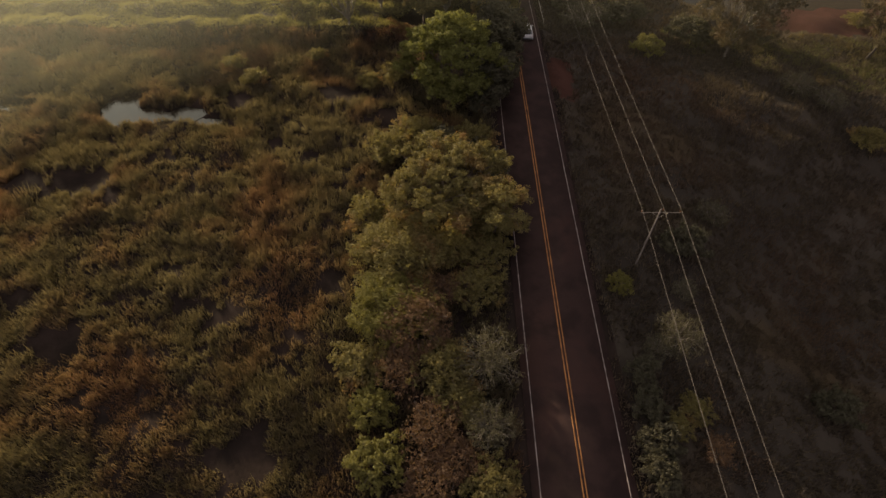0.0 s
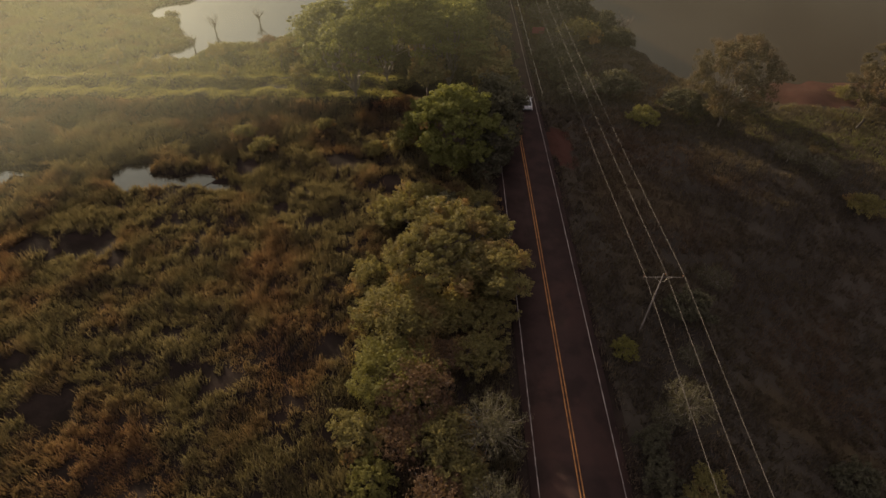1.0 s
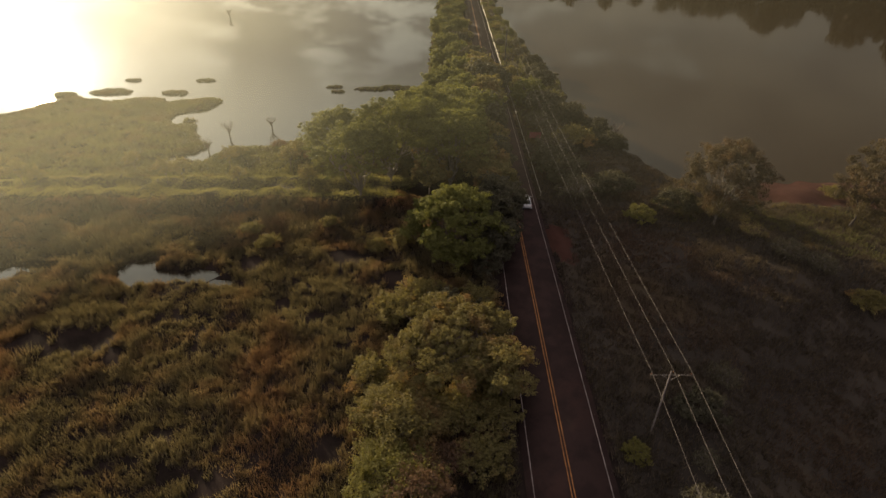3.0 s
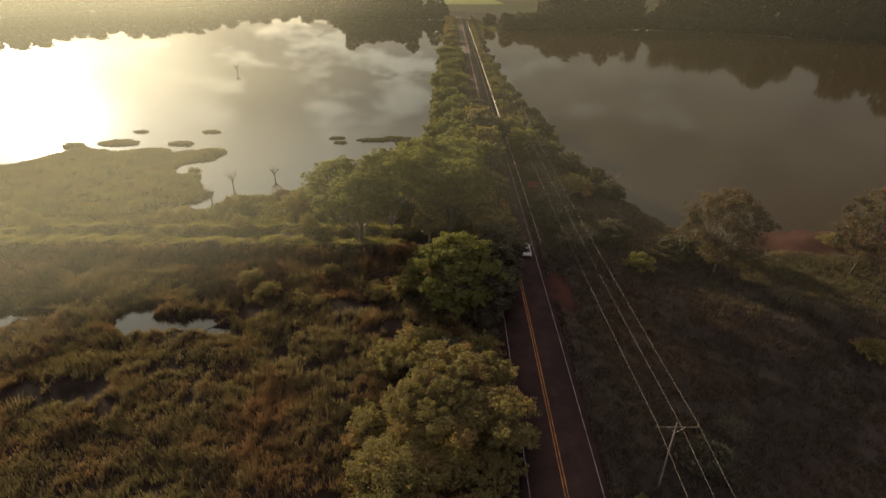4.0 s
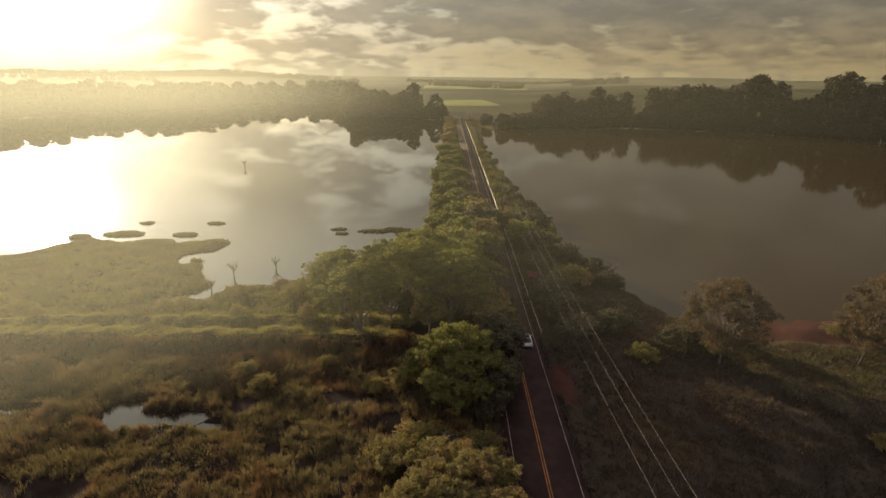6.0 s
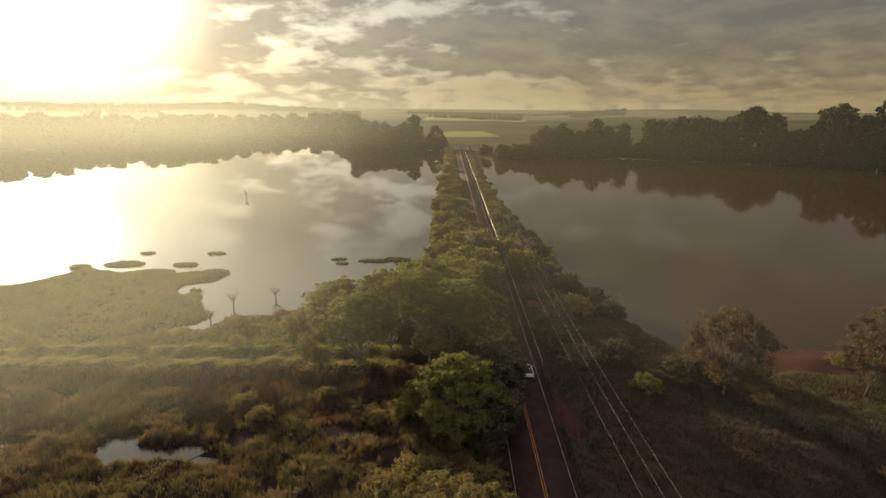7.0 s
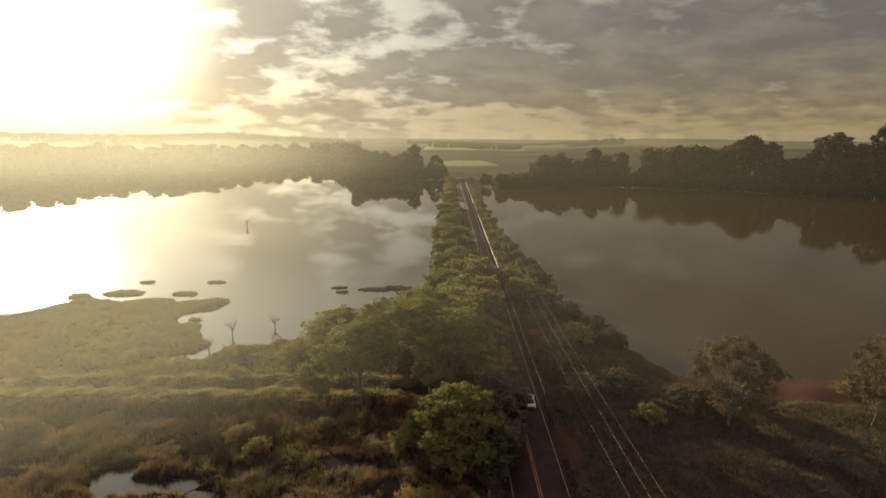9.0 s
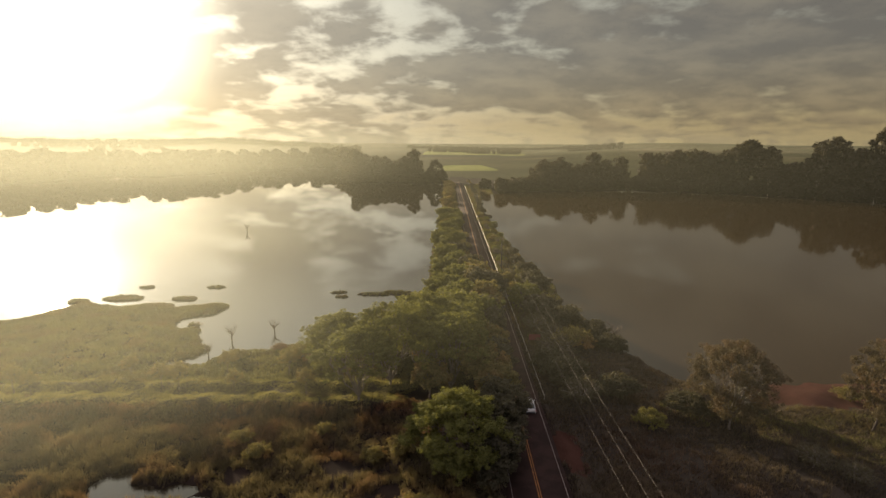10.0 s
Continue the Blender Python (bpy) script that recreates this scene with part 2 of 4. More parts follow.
# ---- mesh helpers ----
def mesh_of(name, verts, faces, mats, index=None, smooth=False):
    """A mesh from an array of vertices and an array of faces of one corner count."""
    verts, faces = np.asarray(verts, np.float32), np.asarray(faces, np.int32)
    me = bpy.data.meshes.new(name)
    n, c = faces.shape
    me.vertices.add(len(verts))
    me.vertices.foreach_set("co", verts.ravel())
    me.loops.add(n * c)
    me.loops.foreach_set("vertex_index", faces.ravel())
    me.polygons.add(n)
    me.polygons.foreach_set("loop_start", np.arange(0, n * c, c, dtype=np.int32))
    me.polygons.foreach_set("loop_total", np.full(n, c, np.int32))
    if index is not None:
        me.polygons.foreach_set("material_index", np.asarray(index, np.int32))
    if smooth:
        me.polygons.foreach_set("use_smooth", np.ones(n, bool))
    for m in mats if isinstance(mats, (list, tuple)) else [mats]:
        me.materials.append(m)
    me.update()
    me.validate()
    return me


def part(name, me, parent, label=""):
    ob = new(name, me)
    ob.parent = parent
    return tagged(ob, label)


def from_bm(name, bm, mat, smooth=False):
    me = bpy.data.meshes.new(name)
    bm.to_mesh(me)
    bm.free()
    me.materials.append(mat)
    if smooth:
        for p in me.polygons:
            p.use_smooth = True
    return me


def unit(v):
    return v / np.maximum(np.linalg.norm(v, axis=-1, keepdims=True), 1e-9)


def tubes(paths, sides=6):
    """Tapered tubes along polylines: each path a list of (point, radius)."""
    V, F, base = [], [], 0
    ang = np.arange(sides) * 2 * math.pi / sides
    for path in paths:
        pts = np.array([p for p, r in path], float)
        rad = np.array([r for p, r in path], float)
        d = unit(np.gradient(pts, axis=0))
        ref = np.where(np.abs(d[:, 2:3]) > 0.9, [[1.0, 0, 0]], [[0, 0, 1.0]])
        a = unit(np.cross(d, ref))
        b = np.cross(d, a)
        ring = pts[:, None] + rad[:, None, None] * (np.cos(ang)[None, :, None] * a[:, None] + np.sin(ang)[None, :, None] * b[:, None])
        V.append(ring.reshape(-1, 3))
        n = len(pts)
        i, j = np.meshgrid(np.arange(n - 1), np.arange(sides), indexing="ij")
        k2 = (j + 1) % sides
        F.append(np.stack([i * sides + j, i * sides + k2, (i + 1) * sides + k2, (i + 1) * sides + j], -1).reshape(-1, 4) + base)
        base += n * sides
    return np.concatenate(V), np.concatenate(F)


def leaves(rng, centres, radii, per, size, squash=0.75, up=0.35, core=0.45, aspect=0.5):
    """Leaf blades on the outside of clumps."""
    c = np.repeat(centres, per, axis=0)
    r = np.repeat(radii, per)
    d = unit(rng.normal(size=c.shape))
    shell = core + (1 - core) * rng.random(len(c)) ** 0.6
    p = c + d * (r * shell)[:, None] * np.array([1, 1, squash])
    n = unit(d * 0.9 + rng.normal(size=c.shape) * 0.45 + np.array([0, 0, up]))
    t = unit(np.cross(n, rng.normal(size=c.shape)))
    b = np.cross(n, t)
    s = size * (0.6 + 0.8 * rng.random(len(c)))[:, None]
    V = np.stack([p - t * s * 0.5, p + b * s * 0.5 * aspect, p + t * s * 0.5, p - b * s * 0.5 * aspect], 1).reshape(-1, 3)
    return V, np.arange(len(V)).reshape(-1, 4)


def bend(rng, a, b, n, r0, r1, lift=0.0, wob=0.06):
    """A crooked tapering path from a to b."""
    a, b = np.array(a, float), np.array(b, float)
    L = np.linalg.norm(b - a)
    out = []
    for i in range(n + 1):
        f = i / n
        p = a + (b - a) * f + np.array([0, 0, lift * L * f * (1 - f)])
        if 0 < i < n:
            p = p + rng.normal(size=3) * wob * L
        out.append((p, r0 + (r1 - r0) * f ** 0.8))
    return out


def tree_meshes(seed, height, width, trunk, limbs, clumps, per, leaf, clump_r, leaf_mat, bark=None, r0=0.22, squash=0.7,
                dome=0.55, fill=0.35, lean=0.0, tilt=0.35, low=0.35, twigs=True):
    """Trunk with limbs, and a crown of leaf clumps carried on their tips. Height to the top; trunk: height of the fork."""
    rng = np.random.default_rng(seed)
    cz = trunk + (height - trunk) * (1 - dome)
    rz_up, rz_dn = height - clump_r * squash - cz, max(cz - trunk, 0.3)
    R = width / 2 - clump_r * 0.6
    tips = []
    for i in range(clumps):
        az = i * 2.39996 + rng.normal() * 0.25
        u = (i + 0.5) / clumps
        zz = 1 - u * (1 + low)
        rr = math.sqrt(max(0.0, 1 - min(abs(zz), 1) ** 2)) * R
        depth = 1 - fill * rng.random() ** 1.6
        rr *= depth * (0.85 + 0.3 * rng.random())
        h = cz + (zz * rz_up if zz > 0 else zz * rz_dn) * (1 - 0.4 * fill * rng.random())
        tips.append((rr * math.cos(az) + lean * (h - trunk), rr * math.sin(az), h))
    tips = np.array(tips)
    fork = np.array([lean * trunk * 0.4, 0, trunk])
    paths = [bend(rng, (0, 0, -0.4), fork, 4, r0 * 1.25, r0 * 0.85, 0, 0.02)]
    order = np.argsort(np.arctan2(tips[:, 1], tips[:, 0]))
    for grp in np.array_split(order, limbs):
        if len(grp) == 0:
            continue
        mean = tips[grp].mean(axis=0)
        knee = fork + (mean - fork) * 0.62 + np.array([0, 0, 0.05 * height])
        main = bend(rng, fork, knee, 4, r0 * 0.6, r0 * 0.3, 0.1, 0.04)
        paths.append(main)
        for j in grp if twigs else grp[:1]:
            start = main[2 + int(rng.integers(0, 3))][0]
            paths.append(bend(rng, start, tips[j], 3, r0 * 0.24, 0.02, 0.12, 0.05))
    tv, tf = tubes(paths, 5 if twigs else 4)
    radii = clump_r * (0.65 + 0.6 * rng.random(len(tips)))
    # smaller sprays round each clump break the outline up
    n = 6
    sub = np.repeat(tips, n, axis=0) + np.clip(rng.normal(size=(len(tips) * n, 3)), -1.3, 1.3) * np.repeat(radii, n)[:, None] * np.array([0.62, 0.62, 0.42])
    rad = np.repeat(radii, n) * (0.28 + 0.34 * rng.random(len(sub)) ** 2)
    v1, f1 = leaves(rng, tips, radii * 0.85, max(4, int(per * 0.3)), leaf, squash, tilt, 0.3)
    v2, f2 = leaves(rng, sub, rad, max(3, int(per * 0.7 / n)), leaf, squash, tilt)
    lv, lf = np.concatenate([v1, v2]), np.concatenate([f1, f2 + len(v1)])
    return mesh_of("trunk", tv, tf, bark or M_BARK, smooth=True), mesh_of("crown", lv, lf, leaf_mat)


def tree(name, meshes, place, scale=1.0, turn=0.0, label="", category="tree", group="", stretch=1.0):
    base = new(name)
    trunk_me, crown_me = meshes
    part("trunk", trunk_me, base)
    part("crown", crown_me, base)
    base.matrix_basis = pose(*place, 0, 0, turn) @ Matrix.Diagonal((scale, scale, scale * stretch, 1))
    return tagged(base, label, category, group)


# ---- the lie of the land ----
def road_x(y):
    return np.interp(y, [-200, 10, 53, 79, 124, 160, 245, 460, 620, 760], [7.0, 10.63, 11.45, 11.85, 12.45, 12.9, 13.9, 16.0, 18.0, 24.0])


ROAD_Z = 1.2
NEAR_LAND = [(-900, -300), (-900, 60), (-150, 106), (-100, 115), (-93, 121), (-89, 130), (-81, 127), (-75, 128), (-68, 129), (-64, 126),
             (-58, 130), (-52, 128.5), (-54, 122.3), (-59, 118), (-60.5, 114.5), (-58.5, 112), (-53, 110.8), (-50.5, 106.5), (-45.5, 100), (-48, 96), (-52, 92), (-44, 93.5), (-37.5, 99), (-27, 102.5), (-18, 116),
             (-8, 132), (-3, 146), (-3, 200), (2, 348), (5, 520), (40, 520), (30, 404), (25, 320), (25.5, 256), (27.5, 213), (28.5, 173), (32.5, 147), (31, 128), (33.5, 117),
             (35.2, 108), (35.5, 102), (37, 97.5), (39.2, 93.5), (41, 88), (44.5, 84.8), (57, 85.2), (72, 86), (130, 84), (900, 40), (900, -300)]
FAR_LAND = [(-4990, 100), (-1500, 250), (-700, 330), (-480, 420), (-372, 455), (-345, 512), (-345, 556), (-291, 562), (-258, 638), (-209, 748), (-150, 780), (-120, 680), (-98, 560), (-88, 508), (5, 504),
            (39, 412), (77, 427), (149, 440), (227, 412), (296, 352), (400, 262), (600, 150), (1500, -50), (4990, -200), (4990, 4990), (-4990, 4990)]


def inside_by(poly, x, y):
    """How far points lie inside a polygon; negative outside."""
    P = np.array(poly, float)
    Q = np.roll(P, -1, axis=0)
    best = np.full(x.shape, 1e18)
    odd = np.zeros(x.shape, bool)
    for (ax, ay), (bx, by) in zip(P, Q):
        dx, dy = bx - ax, by - ay
        f = np.clip(((x - ax) * dx + (y - ay) * dy) / (dx * dx + dy * dy), 0, 1)
        best = np.minimum(best, (x - ax - f * dx) ** 2 + (y - ay - f * dy) ** 2)
        if dy != 0:
            odd ^= ((ay > y) != (by > y)) & (x < ax + (y - ay) * dx / dy)
    return np.where(odd, 1, -1) * np.sqrt(best)


def waves(x, y, size, seed=0):
    """Smooth uneven swell, about -1 to 1."""
    r = np.random.default_rng(seed)
    out = np.zeros_like(x, dtype=float)
    for i in range(7):
        a, p = r.random() * 6.283, r.random() * 6.283
        w = size * (0.45 + 1.1 * r.random())
        out += np.sin((x * math.cos(a) + y * math.sin(a)) * 6.283 / w + p)
    return out / 3.2


ISLETS = [(-82.2, 134.3, 4.8, 2.6), (-81.7, 144.5, 2.0, 1.3), (-62.7, 145.0, 2.8, 1.4), (-66.5, 134.0, 3.0, 1.7), (-92.0, 131.2, 3.2, 1.6),
          (-27.6, 140.3, 2.3, 1.3), (-26.0, 136.4, 1.9, 1.0), (-17.6, 138.8, 4.8, 1.5), (-11.5, 140.0, 4.6, 2.4), (-55.0, 114.0, 1.5, 0.8)]
PONDS = [(-39.3, 57.3, 2.3, 2.9), (-35.0, 55.9, 2.8, 1.7), (-31.0, 56.2, 2.5, 1.9), (-27.8, 54.6, 2.0, 0.9), (-60.0, 55.5, 6.0, 1.6), (-53.0, 57.4, 3.5, 0.7), (-50.6, 59.6, 2.0, 0.6), (-64.8, 127.5, 2.2, 1.5)]


def height(x, y):
    x, y = np.asarray(x, float), np.asarray(y, float)
    near = inside_by(NEAR_LAND, x, y) + waves(x, y, 9, 1) * 0.9
    far = inside_by(FAR_LAND, x, y) + waves(x, y, 40, 2) * 2
    h = np.where(near > 0, np.minimum(near * 0.22, 0.55 + 0.28 * waves(x, y, 14, 3) + 0.16 * waves(x, y, 5, 4)), np.maximum(near * 0.2, -1.6))
    # the field on the other side of the road falls away, shaped to lose the sun
    e = np.clip((x - 21) / 25, 0, 1) * np.clip((62 - y) / 32, 0, 1)
    h = h - e * e * (3 - 2 * e) * 8.0
    # bank with a grassy track along its top
    bank_end = np.clip((x + 140) / 20, 0, 1) * np.clip((2 - x) / 10, 0, 1)
    bank = 2.15 + 0.22 * waves(x, y, 7, 5) - np.maximum(0, np.abs(y - 78.3 - 0.9 * waves(x, y * 0, 60, 6)) - 3.1 - 0.7 * waves(x, y, 11, 12)) * 0.42
    bank -= 0.45 * np.exp(-((y - 78.3) / 1.7) ** 2)
    h = np.maximum(h, np.where(bank_end > 0, bank * bank_end, -9))
    # embankment under the road
    off = np.abs(x - road_x(y))
    dam = ROAD_Z - 0.12 - np.maximum(0, off - 4.9) * 0.42 + 0.05 * waves(x, y, 6, 7)
    h = np.where(y < 530, np.maximum(h, dam), h)
    h = np.where((off < 4.4) & (y < 700), ROAD_Z - 0.12, h)
    for cx, cy, rx, ry in ISLETS:
        q = 1 - np.sqrt(((x - cx) / rx) ** 2 + ((y - cy) / ry) ** 2) + 0.17 * waves(x, y, 3.4, 8)
        h = np.maximum(h, np.minimum(q * 1.0, 0.22))
    for cx, cy, rx, ry in PONDS:
        q = np.sqrt(((x - cx) / rx) ** 2 + ((y - cy) / ry) ** 2) + 0.2 * waves(x, y, 3.2, 9)
        h = np.where(q < 1.35, np.minimum(h, (q - 1) * 1.4), h)
    # far country: rolling fields, lower towards the horizon on one side, hills on the other
    dist = np.hypot(x, y)
    az = np.degrees(np.arctan2(x, np.maximum(y, 1)))
    roll = np.minimum(np.maximum(far, 0) * 0.05, 7) + np.clip((dist - 700) / 1500, 0, 1) * (6 * waves(x, y, 900, 10))
    hill = np.clip((-az - 8) / 14, 0, 1) * np.clip((dist - 1000) / 700, 0, 1) * (27 + 5 * waves(x, y, 700, 11))
    hill += np.clip((az - 8) / 10, 0, 1) * np.clip((dist - 500) / 700, 0, 1) * 14
    drop = np.clip((dist - 2200) / 2600, 0, 1) * 34
    h = np.where(far > 0, np.maximum(h, np.minimum(far * 0.2, 0.6 + roll + hill - drop)), h)
    return h


def spread(lo, hi, step, out_lo, out_hi, grow=1.16):
    mid = list(np.arange(lo, hi + step / 2, step))
    a, s = [], step
    v = lo
    while v > out_lo:
        s *= grow
        v = max(v - s, out_lo)
        a.append(v)
    b, s = [], step
    v = mid[-1]
    while v < out_hi:
        s *= grow
        v = min(v + s, out_hi)
        b.append(v)
    return np.array(a[::-1] + mid + b)


def make_ground():
    xs = spread(-112, 84, 0.7, -4950, 4950, 1.055)
    ys = spread(4, 152, 0.7, -400, 4950, 1.032)
    X, Y = np.meshgrid(xs, ys)
    Z = height(X, Y)
    V = np.stack([X, Y, Z], -1).reshape(-1, 3)
    ny, nx = X.shape
    i, j = np.meshgrid(np.arange(ny - 1), np.arange(nx - 1), indexing="ij")
    F = np.stack([i * nx + j, i * nx + j + 1, (i + 1) * nx + j + 1, (i + 1) * nx + j], -1).reshape(-1, 4)
    cx, cy = V[F].mean(axis=1)[:, 0], V[F].mean(axis=1)[:, 1]
    idx = np.where(cx > road_x(cy) + 4.4, 2, 0)
    idx = np.where((cy > 75) & (cy < 82) & (cx < 5), 2, idx)
    idx = np.where(cy > 350, 3, idx)
    idx = np.where((cy > 300) & (inside_by(FAR_LAND, cx, cy) < 45), 0, idx)
    # bare red earth: the beach, the roadside turn-out
    beach = ((cx - 69) / 19) ** 2 + ((cy - 81.5) / 6.5) ** 2 + 0.15 * waves(cx, cy, 6, 20) < 1
    side = ((cx - 16.9) / 2.0) ** 2 + ((cy - 63.5) / 5.0) ** 2 + 0.5 * waves(cx, cy, 3, 21) < 1
    idx = np.where(beach | side, 1, idx)
    crop = (cx > 2) & (cx < 66 - (cy - 600) * 0.12) & (cy > 606) & (cy < 700)
    crop |= (cx > -40) & (cx < 40 + cy * 0.12) & (cy > 790) & (cy < 1600) & (waves(cx * 0.5, cy, 420, 23) > 0.15)
    idx = np.where(crop, 4, idx)
    me = mesh_of("ground", V, F, [M_MUD, M_RED, M_TURF, M_FARM, M_CROP], idx, True)
    tagged(new("ground", me), "marshy ground, red earth and rolling fields to the horizon", "ground", kind="structure")


def sheet(name, x0, x1, y0, y1, mat, label):
    me = mesh_of(name, [(x0, y0, 0), (x1, y0, 0), (x1, y1, 0), (x0, y1, 0)], [(0, 1, 2, 3)], mat)
    tagged(new(name, me), label, "water", kind="structure")


make_ground()
sheet("water_lake", -1700, 12, 30, 800, M_LAKE, "still lake water mirroring the cloudy morning sky")
sheet("water_reservoir", 12, 1900, 64, 520, M_MURKY, "murky brown lake water with dull reflections")


# ---- road, markings, guard rail ----
def ribbon(name, ys, left, right, z, mat, thick=0.0):
    V, F = [], []
    for y in ys:
        c = float(road_x(y))
        V += [(c + left, y, z), (c + right, y, z), (c + right, y, z - thick), (c + left, y, z - thick)]
    for i in range(len(ys) - 1):
        a, b = i * 4, i * 4 + 4
        F += [(a, a + 1, b + 1, b), (a + 1, a + 2, b + 2, b + 1), (a + 3, a, b, b + 3)]
    return mesh_of(name, V, F, mat)


ROAD_Y = np.concatenate([np.arange(-60, 200, 2.0), np.arange(200, 700, 10.0)])
road = tagged(new("road", ribbon("road", ROAD_Y, -3.75, 3.75, ROAD_Z, M_ASPHALT, 0.25)), "narrow dark asphalt road with reddish dust", "road", kind="structure")
for nm, off, w, mat in (("edge_line", -3.15, 0.085, M_WHITE), ("edge_line", 3.2, 0.085, M_WHITE), ("centre_line", -0.13, 0.10, M_YELLOW), ("centre_line", 0.13, 0.10, M_YELLOW)):
    part(nm, ribbon(nm, ROAD_Y, off - w / 2, off + w / 2, ROAD_Z + 0.006, mat, 0.004), road, "worn yellow paint" if mat is M_YELLOW else "worn white paint")


def guard_rail():
    """W-beam rail on posts along the causeway."""
    base = new("guard_rail")
    ys = np.arange(77.5, 470, 4.0)
    prof = [(-0.03, -0.10), (0.01, -0.075), (0.01, -0.04), (-0.03, -0.015), (-0.03, 0.015), (0.01, 0.04), (0.01, 0.075), (-0.03, 0.10)]
    V, F = [], []
    for y in ys:
        c = float(road_x(y)) + 4.45
        V += [(c - px, y, ROAD_Z + 0.62 + pz) for px, pz in prof]
    n = len(prof)
    for i in range(len(ys) - 1):
        for j in range(n - 1):
            F.append((i * n + j, i * n + j + 1, (i + 1) * n + j + 1, (i + 1) * n + j))
    part("rail_beam", mesh_of("rail_beam", V, F, M_RAIL, smooth=True), base, "galvanised corrugated steel beam")
    bm = bmesh.new()
    bmesh.ops.create_cube(bm, size=1, matrix=Matrix.Translation((0, 0, 0.22)) @ Matrix.Diagonal((0.10, 0.15, 1.15, 1)))
    me = from_bm("post", bm, M_RAIL)
    for y in ys[::1]:
        p = part("post", me, base)
        p.location = (float(road_x(y)) + 4.54, y, ROAD_Z)
    tagged(base, "long galvanised guard rail along the causeway road", "guard rail")


guard_rail()


# ---- power line ----
POLES = [(17.4, -75.0, 0.9, 8.2), (19.45, 31.9, 0.4, 7.9), (19.2, 164.8, 0.6, 9.7), (20.6, 300.0, 0.6, 9.5), (22.5, 440.0, 0.6, 9.5)]
ARM = 1.68


def power_pole(x, y, z, tall, thick=1.0):
    base = new("power_pole")
    base.location = (x, y, z)
    v, f = tubes([[((0, 0, -0.6), 0.09 * thick), ((0, 0, tall * 0.5), 0.072 * thick), ((0, 0, tall), 0.054 * thick), ((0, 0, tall + 0.01), 0.01)]], 10)
    part("pole", mesh_of("pole", v, f, M_POLE if thick == 1 else M_TIMBER, smooth=True), base, "weathered grey concrete pole" if thick == 1 else "dark wooden pole")
    bm = bmesh.new()
    bmesh.ops.create_cube(bm, size=1, matrix=Matrix.Translation((0, -0.15, tall - 0.28)) @ Matrix.Diagonal((ARM * 2 + 0.16, 0.04, 0.035, 1)))
    part("crossarm", from_bm("crossarm", bm, M_POLE), base)
    for s in (-1, 1):
        v, f = tubes([[((s * 0.75, -0.15, tall - 0.30), 0.011), ((0.0, -0.12, tall - 0.95), 0.011)]], 5)
        part("brace", mesh_of("brace", v, f, M_RAIL), base)
    for dx in (-ARM, 0.12, ARM):
        zt = tall - 0.22 if dx != 0.12 else tall
        v, f = tubes([[((dx, -0.15, zt), 0.03), ((dx, -0.15, zt + 0.05), 0.07), ((dx, -0.15, zt + 0.09), 0.045), ((dx, -0.15, zt + 0.13), 0.06), ((dx, -0.15, zt + 0.18), 0.02)]], 8)
        part("insulator", mesh_of("insulator", v, f, M_CERAMIC, smooth=True), base, "brown ceramic insulator")
    return tagged(base, ("concrete" if thick == 1 else "dark wooden") + " power pole with a crossarm and three wires", "power pole", "poles of the power line")


for p in POLES:
    power_pole(*p, 2.3 if p[1] > 100 else 1.0)
for dx in (-ARM, 0.12, ARM):
    path = []
    for a, b in zip(POLES[:-1], POLES[1:]):
        for i in range(16):
            f = i / 16
            top_a, top_b = a[2] + a[3], b[2] + b[3]
            z = top_a + (top_b - top_a) * f + (0.05 if dx != 0.12 else 0.2) - 1.5 * 4 * f * (1 - f)
            path.append(((a[0] + (b[0] - a[0]) * f + dx, a[1] + (b[1] - a[1]) * f - 0.15, z), 0.017))
    v, f = tubes([path], 5)
    tagged(new("power_cable", mesh_of("power_cable", v, f, M_WIRE, smooth=True)), "bare aluminium power cable strung between poles", "cable", "wires of the power line")


# ---- vegetation: marsh, grass, shrubs, trees ----
def blades(rng, x, y, z, tall, wide, lean=0.35, tuft=None):
    """One thin upright blade at each place, leaning at random."""
    n = len(x)
    az = rng.random(n) * 6.283
    face = rng.random(n) * 6.283
    h = tall * (0.6 + 0.7 * rng.random(n))
    w = wide * (0.6 + 0.8 * rng.random(n))
    ln = lean * h * rng.random(n)
    p = np.stack([x, y, z - 0.05], -1)
    side = np.stack([np.cos(face), np.sin(face), 0 * face], -1) * w[:, None] * 0.5
    push = np.stack([np.cos(az) * ln, np.sin(az) * ln, h], -1)
    V = np.stack([p - side, p + side, p + push], 1).reshape(-1, 3)
    F = np.arange(len(V)).reshape(-1, 3)
    return V, F


def sown(rng, n, x0, x1, y0, y1, keep):
    x, y = x0 + (x1 - x0) * rng.random(n), y0 + (y1 - y0) * rng.random(n)
    k = keep(x, y)
    return x[k], y[k]


def tufted(rng, x, y, per, radius):
    """Several blades round each root."""
    n = len(x)
    a, r = rng.random(n * per) * 6.283, radius * np.sqrt(rng.random(n * per))
    return np.repeat(x, per) + np.cos(a) * r, np.repeat(y, per) + np.sin(a) * r


HOLLOWS = [(-32.1, 23.4, 2.6), (-13.8, 14.3, 2.2), (-18.4, 25.9, 1.6), (-7.6, 21.7, 1.4), (-25.1, 31.3, 1.3), (-9.5, 30.0, 1.6), (-44.0, 43.0, 2.4), (-34.0, 41.0, 1.5), (-14.0, 47.0, 1.6), (-38.5, 43.4, 3.2), (-37.0, 28.0, 1.8), (-22.2, 27.1, 1.5), (-14.0, 13.4, 2.6), (-5.5, 54.5, 2.4), (-12.3, 60.0, 2.6), (-25.0, 58.6, 2.2)]


